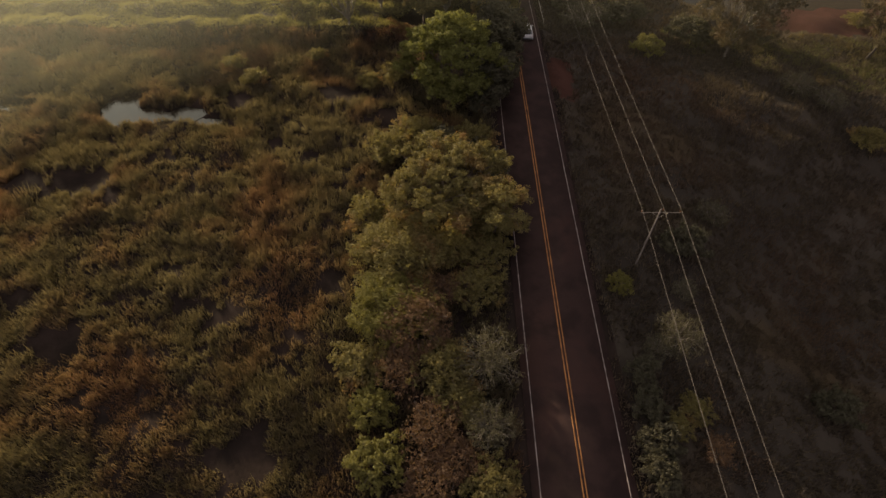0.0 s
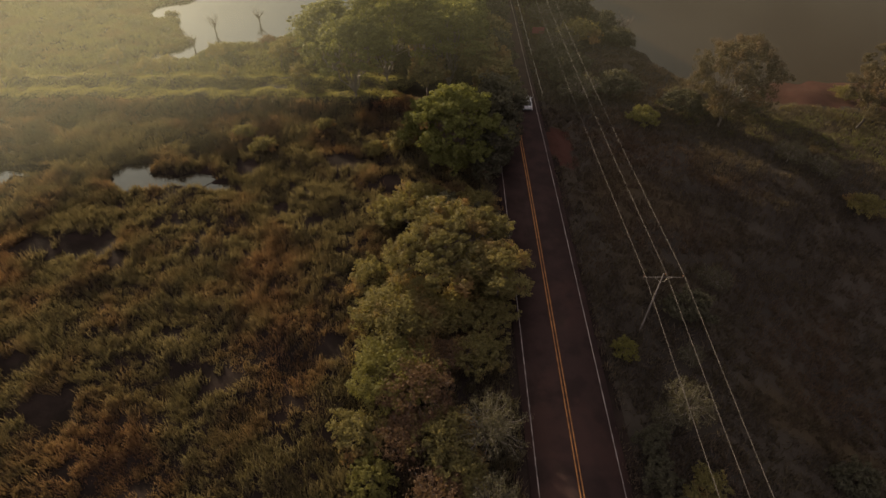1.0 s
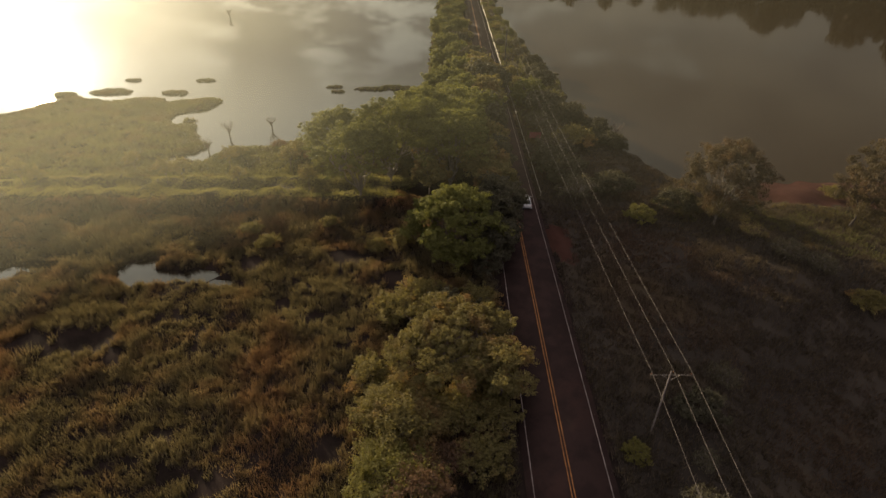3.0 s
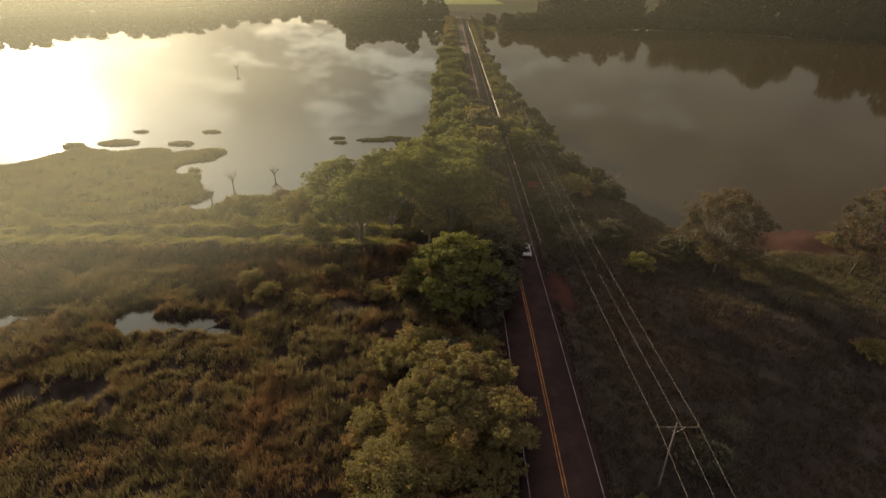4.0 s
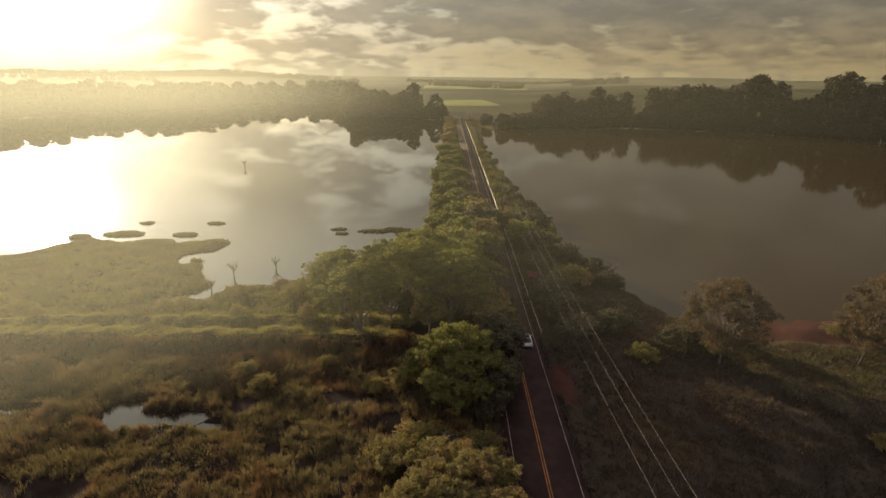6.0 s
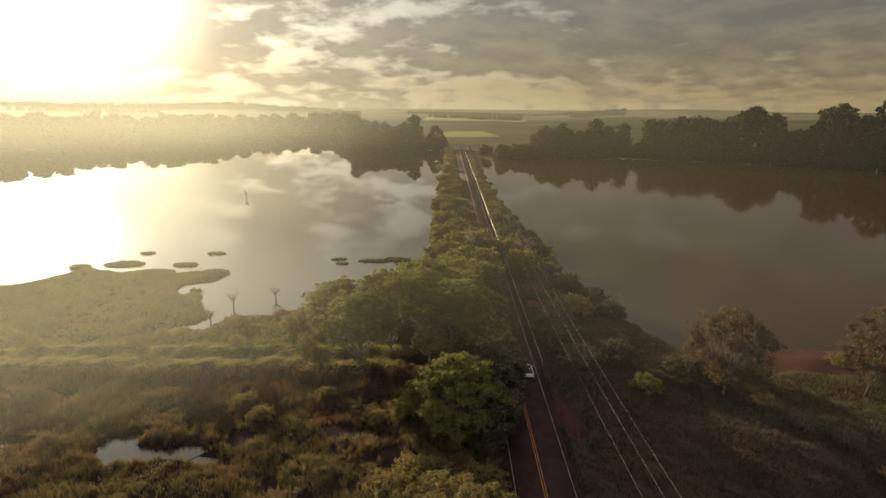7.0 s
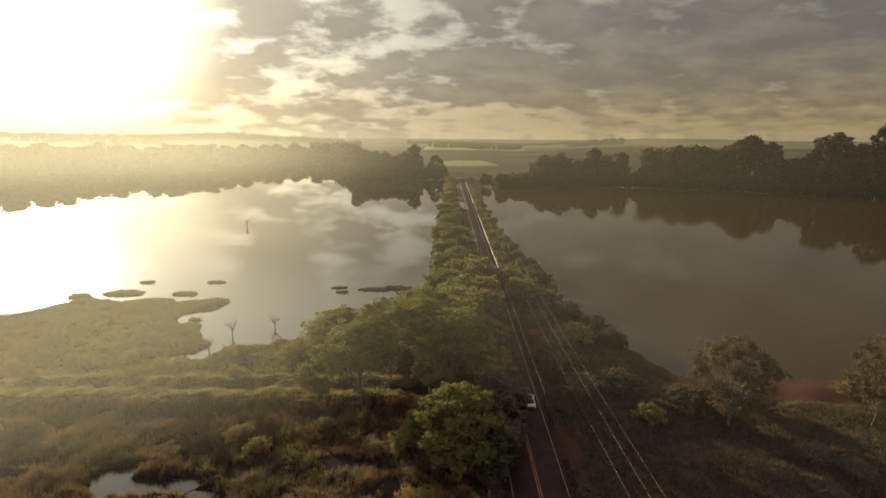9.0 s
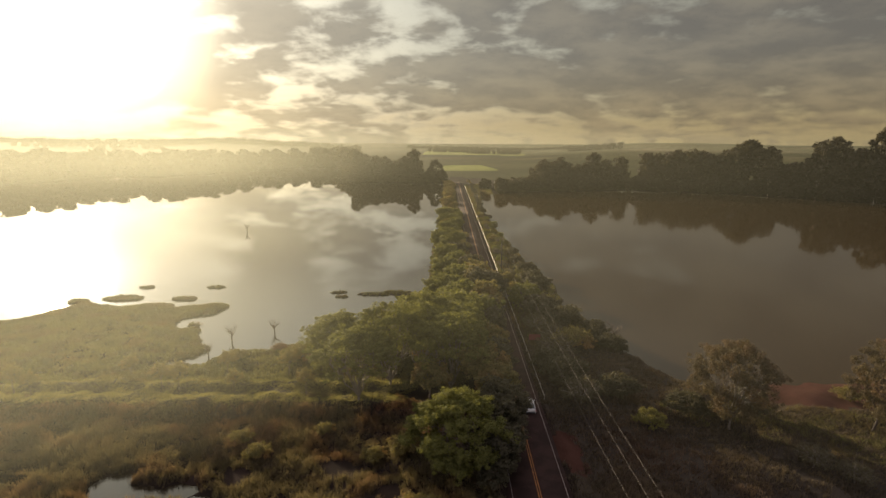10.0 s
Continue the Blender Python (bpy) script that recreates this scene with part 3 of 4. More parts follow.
def marsh():
    rng = np.random.default_rng(5)
    # tall reed tufts over the near marsh: dense on the swells, open in the hollows
    def keep(x, y):
        h = height(x, y)
        seen = x > -(0.98 * y + 34)
        lump = 0.7 * waves(x, y, 5, 30) + 0.6 * waves(x, y, 16, 31) + 0.6 * rng.normal(size=len(x))
        bare = np.zeros(len(x), bool)
        for hx, hy, hr in HOLLOWS:
            bare |= np.hypot(x - hx, (y - hy) * 1.3) < hr * (1 + 0.35 * waves(x, y, 3, 38))
        return ~bare & (h > 0.14) & (x < road_x(y) - 4.3) & seen & (lump > -0.8) & (h < 1.75)
    x, y = sown(rng, 74000, -112, 8, -8, 77, keep)
    lump = np.clip(0.85 + 0.22 * waves(x, y, 4, 30) + 0.2 * waves(x, y, 9, 36) + 0.2 * waves(x, y, 18, 31) + 0.15 * rng.normal(size=len(x)), 0.4, 1.6)
    per = 20
    bx, by = tufted(rng, x, y, per, 0.40)
    V, F = blades(rng, bx, by, height(bx, by), np.repeat(lump, per) * 0.84, 0.062, 0.55)
    tagged(new("marsh_reeds", mesh_of("marsh_reeds", V, F, G_REED)), "olive and rust-brown tufted marsh reeds over wet ground", "reeds", kind="stuff")
    # lower growth on the marsh beyond the bank
    def keep2(x, y):
        h = height(x, y)
        return (h > 0.05) & (h < 2.2) & (x < road_x(y) - 7)
    x, y = sown(rng, 14000, -112, 4, 82, 134, keep2)
    bx, by = tufted(rng, x, y, 16, 0.7)
    V, F = blades(rng, bx, by, height(bx, by), 0.60, 0.14, 0.8)
    tagged(new("marsh_grass", mesh_of("marsh_grass", V, F, G_LUSH)), "low green marsh grass reaching into the lake", "grass", kind="stuff")
    # bushy cushions of marsh weed, thickest along the water's edge
    def keep7(x, y):
        h = height(x, y)
        edge = np.clip(1.1 - inside_by(NEAR_LAND, x, y) / 9, 0, 1)
        return (h > 0.04) & (h < 1.9) & (y > 83) & (x < road_x(y) - 9) & (waves(x, y, 13, 44) + 0.8 * waves(x, y, 5, 45) + 1.1 * edge + 0.35 * rng.normal(size=len(x)) > 0.45)
    x, y = sown(rng, 9000, -112, 0, 83, 134, keep7)
    r = 0.35 + 0.55 * rng.random(len(x)) ** 2
    V, F = leaves(rng, np.stack([x, y, height(x, y) + 0.25 * r], -1), r, 46, 0.30, 0.6, 0.4, 0.5)
    tagged(new("marsh_bushes", mesh_of("marsh_bushes", V, F, L_MARSH)), "dark green cushions of marsh weed along the water's edge", "bushes", kind="stuff")
    # islets of reed and weed
    x, y = sown(rng, 30000, -97, -6, 116, 148, lambda x, y: (height(x, y) > 0.03) & (inside_by(NEAR_LAND, x, y) < -0.5) & (rng.random(len(x)) < 0.5))
    r = 0.15 + 0.28 * rng.random(len(x)) ** 2
    V, F = leaves(rng, np.stack([x, y, height(x, y) + 0.35 * r], -1), r, 22, 0.20, 0.8, 0.3, 0.4)
    tagged(new("islet_reeds", mesh_of("islet_reeds", V, F, L_MARSH)), "small islets of reed and weed lying in still water", "reeds", kind="stuff")
    # grass along the top of the bank, its colour made pale to look sunlit
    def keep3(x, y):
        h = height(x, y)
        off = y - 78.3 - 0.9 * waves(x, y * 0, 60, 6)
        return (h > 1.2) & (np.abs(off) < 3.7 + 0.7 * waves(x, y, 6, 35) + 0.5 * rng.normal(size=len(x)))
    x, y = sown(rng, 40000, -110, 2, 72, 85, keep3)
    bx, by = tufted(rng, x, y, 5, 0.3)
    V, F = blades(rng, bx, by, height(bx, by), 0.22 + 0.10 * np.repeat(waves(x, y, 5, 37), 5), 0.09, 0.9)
    tagged(new("bank_grass", mesh_of("bank_grass", V, F, G_PALE)), "grass along the top of the bank, toned pale as if sunlit", "grass", kind="stuff")
    # rough grass on the other side of the road
    def keep4(x, y):
        h = height(x, y)
        beach = ((x - 69) / 19.5) ** 2 + ((y - 81.5) / 7) ** 2 < 1
        side = ((x - 16.9) / 1.8) ** 2 + ((y - 63.5) / 4.6) ** 2 < 1
        return ((h > 0.15) | (inside_by(NEAR_LAND, x, y) > 4)) & (x > road_x(y) + 3.95) & (x < 0.95 * y + 34) & ~beach & ~side & (waves(x, y, 8, 33) + 0.6 * rng.normal(size=len(x)) > -0.7)
    x, y = sown(rng, 56000, 14, 100, -8, 130, keep4)
    bx, by = tufted(rng, x, y, 11, 0.45)
    V, F = blades(rng, bx, by, height(bx, by), 0.55, 0.10, 0.8)
    tagged(new("field_grass", mesh_of("field_grass", V, F, G_GRASS)), "rough dark grass on the field beside the road", "grass", kind="stuff")
    # lighter grass on the open slope towards the beach, sunlight put into its tone
    def keep6(x, y):
        h = height(x, y)
        beach = ((x - 69) / 19.5) ** 2 + ((y - 81.5) / 7) ** 2 < 1
        return (h > 0.1) & (y > 96 - x * 0.62 + 3 * waves(x, y, 9, 41)) & (y < 77 + 2 * waves(x, y, 7, 42)) & ~beach & (waves(x, y, 6, 43) + 0.6 * rng.normal(size=len(x)) > -0.5)
    x, y = sown(rng, 16000, 34, 100, 36, 80, keep6)
    bx, by = tufted(rng, x, y, 9, 0.4)
    V, F = blades(rng, bx, by, height(bx, by), 0.5, 0.09, 0.8)
    tagged(new("slope_grass", mesh_of("slope_grass", V, F, G_LUSH)), "yellow-green grass on the open slope above the beach", "grass", kind="stuff")
    # verge growth along the causeway
    def keep5(x, y):
        off = np.abs(x - road_x(y))
        return (height(x, y) > 0.1) & (off > 4.8)
    x, y = sown(rng, 30000, -6, 40, 100, 480, keep5)
    bx, by = tufted(rng, x, y, 4, 0.5)
    V, F = blades(rng, bx, by, height(bx, by), 0.8, 0.22, 0.7)
    tagged(new("verge_grass", mesh_of("verge_grass", V, F, G_LUSH)), "overgrown grass on the causeway verges", "grass", kind="stuff")


marsh()


def gz(x, y):
    return float(height(np.array([x]), np.array([y]))[0])


def stand(name, meshes, x, y, scale=1.0, turn=0.0, label="", category="tree", group="", stretch=1.0):
    return tree(name, meshes, (x, y, gz(x, y)), scale, turn, label, category, group, stretch)


def shrub_meshes(seed, height_, width, clumps, per, leaf, mat, bark=None):
    return tree_meshes(seed, height_, width, height_ * 0.18, 7, int(clumps * 2.2), int(per * 0.5), leaf, width * 0.115, mat, bark, 0.06, 0.85, 0.66, 0.7, low=0.5)


# roadside thicket beside the near carriageway
stand("roadside_tree", tree_meshes(11, 7.6, 13.2, 2.2, 9, 180, 620, 0.16, 0.8, L_OLIVE, r0=0.26, fill=0.55), 1.4, 38.6, label="broad yellow-green roadside tree with a billowing crown")
stand("leaning_tree", tree_meshes(12, 7.0, 7.5, 2.6, 6, 32, 420, 0.18, 0.9, L_OLIVE, r0=0.16, fill=0.6), 6.0, 35.0, label="thin olive tree leaning out over the road edge")
stand("roadside_shrub", shrub_meshes(13, 5.2, 10.5, 40, 760, 0.19, L_OLIVE), -2.8, 31.8, label="dense olive shrub under the roadside tree", category="shrub")
stand("roadside_shrub", shrub_meshes(14, 4.4, 8.5, 34, 700, 0.17, L_LIME), -3.6, 26.0, label="green roadside shrub beside a rust-brown one", category="shrub")
stand("dry_shrub", shrub_meshes(15, 4.6, 7.2, 34, 360, 0.14, L_DRY), -1.6, 24.4, label="rust-brown dry shrub among the green ones", category="shrub")
stand("pale_shrub", tree_meshes(16, 4.4, 6.4, 0.7, 9, 120, 60, 0.13, 0.6, L_GREY, M_LIMB, 0.09, 0.8, 0.6, 0.85, low=0.7), 4.4, 20.8, label="half-bare shrub with pale grey twigs by the road", category="shrub")
low_green = shrub_meshes(17, 2.6, 4.6, 18, 430, 0.165, L_LIME)
low_olive = shrub_meshes(18, 2.6, 5.0, 20, 430, 0.175, L_OLIVE)
low_dry = shrub_meshes(19, 2.2, 4.8, 20, 260, 0.13, L_DRY)
low_dark = shrub_meshes(20, 3.4, 5.6, 20, 330, 0.26, L_DARK)
low_grey = tree_meshes(21, 3.2, 4.8, 0.5, 8, 80, 60, 0.13, 0.5, L_GREY, M_LIMB, 0.09, 0.8, 0.6, 0.7, low=0.6)
low_lime = shrub_meshes(22, 2.6, 4.2, 16, 460, 0.175, L_LIME)
KINDS = {"green": (low_green, "low bright green shrub"), "olive": (low_olive, "low olive-green shrub"), "dry": (low_dry, "low rust-brown dry shrub"),
         "dark": (low_dark, "dense dark green shrub"), "grey": (low_grey, "half-bare pale grey shrub"), "lime": (low_lime, "low yellow-green sunlit shrub")}
SHRUBS = [  # kind, x, y, size, where it grows
    ("green", -4.7, 17.3, 0.9, "in the roadside thicket"), ("lime", -4.2, 13.0, 1.1, "in the roadside thicket"), ("dry", 0.1, 15.5, 1.3, "in the roadside thicket"),
    ("grey", 4.2, 15.4, 0.9, "close to the road"), ("olive", 4.1, 11.6, 0.9, "close to the road"), ("dry", -0.6, 11.0, 1.2, "in the roadside thicket"),
    ("olive", -6.2, 21.0, 1.0, "in the roadside thicket"), ("olive", -6.6, 37.8, 1.1, "beside the big roadside tree"), ("olive", -5.4, 34.0, 1.0, "beside the big roadside tree"),
    ("olive", -5.0, 47.7, 1.15, "on the marsh edge"), ("olive", -2.0, 50.5, 1.3, "on the marsh edge"), ("olive", -8.5, 62.0, 0.7, "at the foot of the bank"),
    ("olive", -4.5, 64.0, 1.0, "at the foot of the bank"), ("olive", -23.4, 62.4, 0.75, "near the marsh pond"),
    ("olive", -16.0, 68.0, 0.6, "at the foot of the bank"), ("olive", -27.0, 66.0, 0.7, "on the marsh"),
    ("grey", 20.9, 23.4, 0.95, "under the power line"), ("lime", 17.2, 29.3, 0.65, "at the foot of the power pole"), ("olive", 20.4, 17.0, 0.6, "under the power line"),
    ("dark", 16.9, 20.2, 0.55, "on the road verge"), ("dark", 16.7, 17.4, 0.6, "on the road verge"), ("dark", 17.0, 14.6, 0.65, "on the road verge"), ("olive", 18.6, 15.6, 0.5, "on the road verge"), ("dark", 16.4, 12.2, 0.6, "on the road verge"), ("dry", 21.0, 13.8, 0.6, "under the power line"), ("grey", 18.8, 22.4, 0.6, "under the power line"), ("dark", 24.5, 33.5, 0.9, "behind the power pole"),
    ("grey", 23.0, 28.5, 0.55, "under the power line"), ("grey", 22.0, 77.0, 1.5, "under the sagging wires"),
    ("dark", 20.8, 84.0, 1.5, "beside the road"), ("lime", 30.2, 70.0, 1.15, "alone on the dark slope"),
    ("dark", 28.0, 79.0, 1.3, "on the dark slope"), ("dark", 37.0, 74.0, 1.2, "under the tall lakeside tree"),
    ("grey", 47.5, 61.0, 1.0, "on the open field"), ("olive", 53.6, 52.2, 1.0, "on the open field"), ("olive", 65.0, 79.0, 0.85, "beside the red beach"),
    ("grey", 29.4, 39.0, 0.8, "on the dark field"), ("dark", 35.0, 18.8, 0.8, "on the dark field"), ("grey", 50.5, 58.0, 0.9, "on the open field"),
    # this row: shrubs added to block sun patches on the road
    ("olive", 3.6, 36.5, 1.1, "added under the big roadside tree to shade the road"), ("olive", 5.2, 32.6, 1.0, "added under the leaning tree to shade the road"), ("olive", 2.0, 33.0, 1.1, "added under the big roadside tree to shade the road"), ("olive", 4.0, 28.5, 1.1, "beside the road"),
    ("dark", 1.5, 46.0, 1.3, "between the roadside trees"), ("olive", 4.5, 49.5, 1.2, "between the roadside trees"), ("dark", 5.5, 44.0, 1.0, "between the roadside trees"),
    ("dark", 47.0, 74.5, 1.2, "under the tall lakeside tree"), ("grey", 21.7, 95.0, 1.7, "on the causeway bank"), ("olive", 26.0, 99.0, 1.7, "on the causeway bank"),
    ("dark", 27.1, 111.2, 1.7, "on the causeway shore"), ("dark", 31.6, 105.1, 1.3, "on the causeway shore"), ("grey", 23.0, 104.0, 1.4, "on the causeway bank"),
    ("dark", 33.5, 99.0, 1.1, "on the causeway shore"), ("grey", 20.5, 109.0, 1.4, "on the causeway bank"), ("dark", 20.0, 90.0, 1.4, "beside the road"),
    # this row: more filler that keeps the low sun off the road
    ("dark", 6.2, 56.8, 1.1, "added at the foot of the round tree to shade the road"), ("dark", 6.4, 60.5, 1.0, "added at the foot of the round tree to shade the road"), ("olive", 6.3, 35.8, 0.9, "added under the leaning tree to shade the road"),
    ("dry", 0.8, 28.2, 1.0, "in the roadside thicket"), ("olive", 0.6, 20.2, 1.2, "in the roadside thicket"), ("dry", -2.5, 20.6, 1.1, "in the roadside thicket"), ("dry", 1.8, 13.0, 1.0, "in the roadside thicket"), ("olive", 2.2, 17.6, 0.9, "in the roadside thicket"),
    # dark shrub added where the shore lies in shade, to darken its edge
    ("dark", 35.8, 99.0, 0.5, "on the lake shore"), 
    ("olive", -38.0, 94.0, 0.8, "on the lake shore"),
    ("dry", -31.0, 98.0, 0.8, "on the lake shore"), ("olive", -26.0, 93.0, 1.3, "on the lake shore"),
    ("green", -20.0, 88.0, 1.2, "under the spreading trees"),
]
rs = random.Random(4)
for kind, x, y, size, where in SHRUBS:
    me, words = KINDS[kind]
    stand("shrub", me, x, y, size, rs.uniform(0, 360), words + " " + where, "shrub", "shrubs")

# saplings along the bank
sapling = tree_meshes(23, 4.6, 3.4, 1.3, 4, 18, 150, 0.20, 0.6, L_OLIVE, r0=0.07, fill=0.6)
for x, y, s in ((-32.3, 78.4, 0.9), (-44.2, 79.2, 1.0), (-41.2, 78.6, 1.1), (-66.5, 77.6, 1.1), (-63.3, 77.0, 0.9), (-20.9, 77.4, 1.0), (-53.0, 86.0, 0.9), (-37.0, 87.5, 1.0), (-72.0, 79.0, 1.2), (-26.0, 86.5, 1.1)):
    stand("sapling", sapling, x, y, s, rs.uniform(0, 360), "thin young tree on the grassy bank", "tree", "saplings along the bank")

# trees by the road bend
stand("round_tree", tree_meshes(31, 11.6, 12.6, 1.6, 9, 150, 680, 0.21, 0.95, L_ROUND, r0=0.3, fill=0.5, low=0.9, dome=0.5), 2.1, 58.5, label="round bright green tree overhanging the road")
# spreading trees at the end of the bank
for seed, tall, wide, x, y, words in ((32, 11.8, 13.5, -12.3, 75.0, "spreading tree forking low into many bare limbs"), (33, 14.0, 14.0, -8.0, 80.5, "tall spreading tree with a bright green crown"),
                                      (34, 14.0, 13.0, 1.8, 81.0, "tall spreading tree shading the road"), (39, 12.0, 11.0, -16.5, 82.0, "slender spreading tree among taller ones"),
                                      (40, 14.6, 13.0, -3.0, 85.5, "spreading tree on the lake side of the bank")):
    stand("spreading_tree", tree_meshes(seed, tall, wide, 0.6, 16, 56, 640, 0.24, 1.35, L_ROUND, M_LIMB, r0=0.20, squash=0.52, dome=0.46, fill=0.35, low=0.08), x, y, label=words, group="spreading trees")
stand("roadside_tree", tree_meshes(35, 9.0, 9.0, 2.5, 5, 34, 520, 0.40, 1.2, L_OLIVE, r0=0.2, fill=0.5), 6.6, 79.5, label="olive tree close beside the road")
stand("young_tree", tree_meshes(36, 7.0, 6.5, 2.0, 5, 24, 480, 0.36, 1.0, L_OLIVE, r0=0.14, fill=0.5), -1.6, 77.5, label="young olive tree on the end of the bank")

# dark trees crowding the road behind the round one
over_a = tree_meshes(37, 9.0, 9.5, 2.2, 6, 40, 320, 0.46, 1.3, L_DARK, r0=0.2, fill=0.45, low=0.6)
over_b = tree_meshes(38, 8.0, 8.0, 2.0, 5, 34, 320, 0.45, 1.2, L_OLIVE, r0=0.18, fill=0.5, low=0.6)
# the first two dark trees stand in for the round tree's shaded side
for me, x, y, s, a in ((over_a, 6.7, 58.6, 0.8, 40), (over_a, 7.2, 63.6, 0.85, 170), (over_a, 8.5, 68.5, 0.85, 0), (over_b, 8.7, 75.5, 0.9, 80), (over_a, 8.5, 83.0, 0.9, 140), (over_b, 8.7, 91.0, 1.0, 30), (over_a, 8.8, 98.5, 0.9, 250), (over_a, 9.1, 106.0, 0.95, 200),
                       (over_b, 9.8, 115.0, 1.2, 120), (over_a, 10.2, 123.0, 1.15, 20), (over_b, 10.2, 132.0, 1.2, 310), (over_b, 9.2, 141.0, 1.05, 60), (over_a, 8.4, 149.0, 0.9, 100)):
    stand("overhanging_tree", me, x, y, s, a, "dark leafy tree overhanging the shaded road" if me is over_a else "olive tree overhanging the shaded road", "tree", "trees overhanging the road")

# tall trees added half hidden behind the others, to shade the field across the road
for seed, tall, x, y in ((46, 13.0, 3.2, 91.0), (47, 13.5, -3.5, 95.5), (48, 13.0, 2.0, 98.0)):
    stand("spreading_tree", tree_meshes(seed, tall, 12.0, 2.0, 8, 44, 500, 0.36, 1.6, L_ROUND, M_LIMB, r0=0.2, squash=0.6, dome=0.5, fill=0.45, low=0.5), x, y, label="tall green tree added behind the spreading ones for shade", group="spreading trees")

# causeway growth, both sides
cause_a = tree_meshes(41, 9.5, 13.0, 1.6, 7, 64, 330, 0.48, 1.35, L_ROUND, r0=0.24, squash=0.7, fill=0.5, low=0.8)
cause_b = tree_meshes(42, 7.5, 10.0, 1.0, 6, 50, 290, 0.46, 1.1, L_ROUND, r0=0.2, squash=0.8, fill=0.5, low=0.9)
cause_c = tree_meshes(43, 5.5, 8.0, 1.2, 5, 26, 320, 0.50, 1.2, L_DARK, r0=0.16, squash=0.7, fill=0.5)
CAUSE = [  # mesh, x, y, size
    (cause_a, 5.6, 103.0, 1.15), (cause_a, -4.0, 100.0, 0.95), (cause_b, -14.0, 99.0, 0.9), (cause_a, 5.2, 118.0, 1.0), (cause_b, -5.5, 114.0, 1.0), (cause_b, 1.0, 129.0, 1.1),
    (cause_a, 4.8, 139.0, 0.85), (cause_b, 1.6, 151.0, 1.05), (cause_b, 5.0, 164.0, 0.9), (cause_b, 1.8, 174.0, 0.9), (cause_c, 5.5, 184.0, 1.0), (cause_b, 2.6, 195.0, 0.8),
    (cause_a, 20.5, 125.0, 0.7), (cause_c, 25.0, 136.1, 1.05), (cause_c, 23.0, 118.0, 1.1), (cause_c, 26.0, 148.0, 0.85), (cause_c, 26.2, 158.0, 0.75),
    (cause_c, 24.6, 172.0, 0.6), (cause_c, 25.2, 184.0, 0.6), (cause_b, 20.0, 176.0, 0.35), (cause_b, 20.4, 190.0, 0.4)]
for me, x, y, s in CAUSE:
    dark = me is cause_c
    stand("causeway_tree", me, x, y, s, rs.uniform(0, 360), "low dark bushy tree on the causeway shore" if dark else "leafy green tree crowding the causeway road", "tree", "trees along the causeway")
cause_far = tree_meshes(44, 6.0, 8.5, 0.8, 5, 36, 64, 0.9, 1.1, L_OLIVE, r0=0.18, squash=0.9, fill=0.5, low=0.95, twigs=False)
cause_dark = tree_meshes(45, 5.5, 8.0, 1.2, 5, 24, 64, 1.12, 1.3, L_DARK, r0=0.16, squash=0.7, fill=0.4, twigs=False)
for i in range(90):
    y = rs.uniform(96, 300)
    x = float(road_x(y)) - rs.uniform(4.8, 15.0 if y < 150 else 11.0)
    if gz(x, y) > 0.05:
        stand("causeway_shrub", (cause_b, low_olive, cause_a)[i % 3], x, y, (rs.uniform(0.28, 0.5), rs.uniform(0.9, 1.5), rs.uniform(0.25, 0.42))[i % 3], rs.uniform(0, 360), "leafy shrub filling the causeway verge", "shrub", "shrubs on the causeway verge")
for i in range(36):
    y = rs.uniform(112, 290)
    x = float(road_x(y)) + rs.uniform(5.6, 10.5)
    if gz(x, y) > 0.05 and abs(y - 163) > 5:
        stand("causeway_shrub", (low_olive, low_grey, low_lime)[i % 3], x, y, rs.uniform(0.5, 1.0), rs.uniform(0, 360), "dull yellow shrub behind the guard rail", "shrub", "shrubs on the causeway verge")
y = 203.0
while y < 505:
    c = float(road_x(y))
    far = y > 300
    for side, out, reach in ((-1, 5.6, 3.6), (-1, 8.6, 5.5), (1, 8.6, 2.4)):
        x = c + side * (out + rs.uniform(0, reach))
        if gz(x, y) < 0.05 or rs.random() < 0.12:
            continue
        kind = (cause_dark if far else cause_c) if side > 0 and rs.random() < 0.7 else (cause_far if far else cause_b)
        size = rs.uniform(0.28, 0.52) if side > 0 else rs.uniform(0.3, 0.9)
        stand("causeway_tree", kind, x, y + rs.uniform(-2, 2), size, rs.uniform(0, 360), "small bushy tree on the long causeway", "tree", "trees along the causeway", rs.uniform(0.75, 1.15))
    y += rs.uniform(4.5, 8.5)

# open-crowned trees on the far side of the field
gum = tree_meshes(51, 12.8, 10.4, 1.0, 8, 104, 560, 0.18, 1.0, L_GUM, M_LIMB, 0.18, 1.0, 0.42, 0.55, low=0.95)
stand("lakeside_tree", gum, 41.6, 70.2, 1.1, 20, "tall airy brown-leaved tree by the lake shore")
stand("lakeside_tree", tree_meshes(52, 12.8, 10.0, 1.8, 7, 84, 520, 0.18, 1.0, L_GUM, M_TIMBER, 0.15, 0.9, 0.55, 0.65, lean=0.3, low=0.8), 61.6, 69.2, 1.18, 0, "leaning airy brown-leaved tree near the red beach")


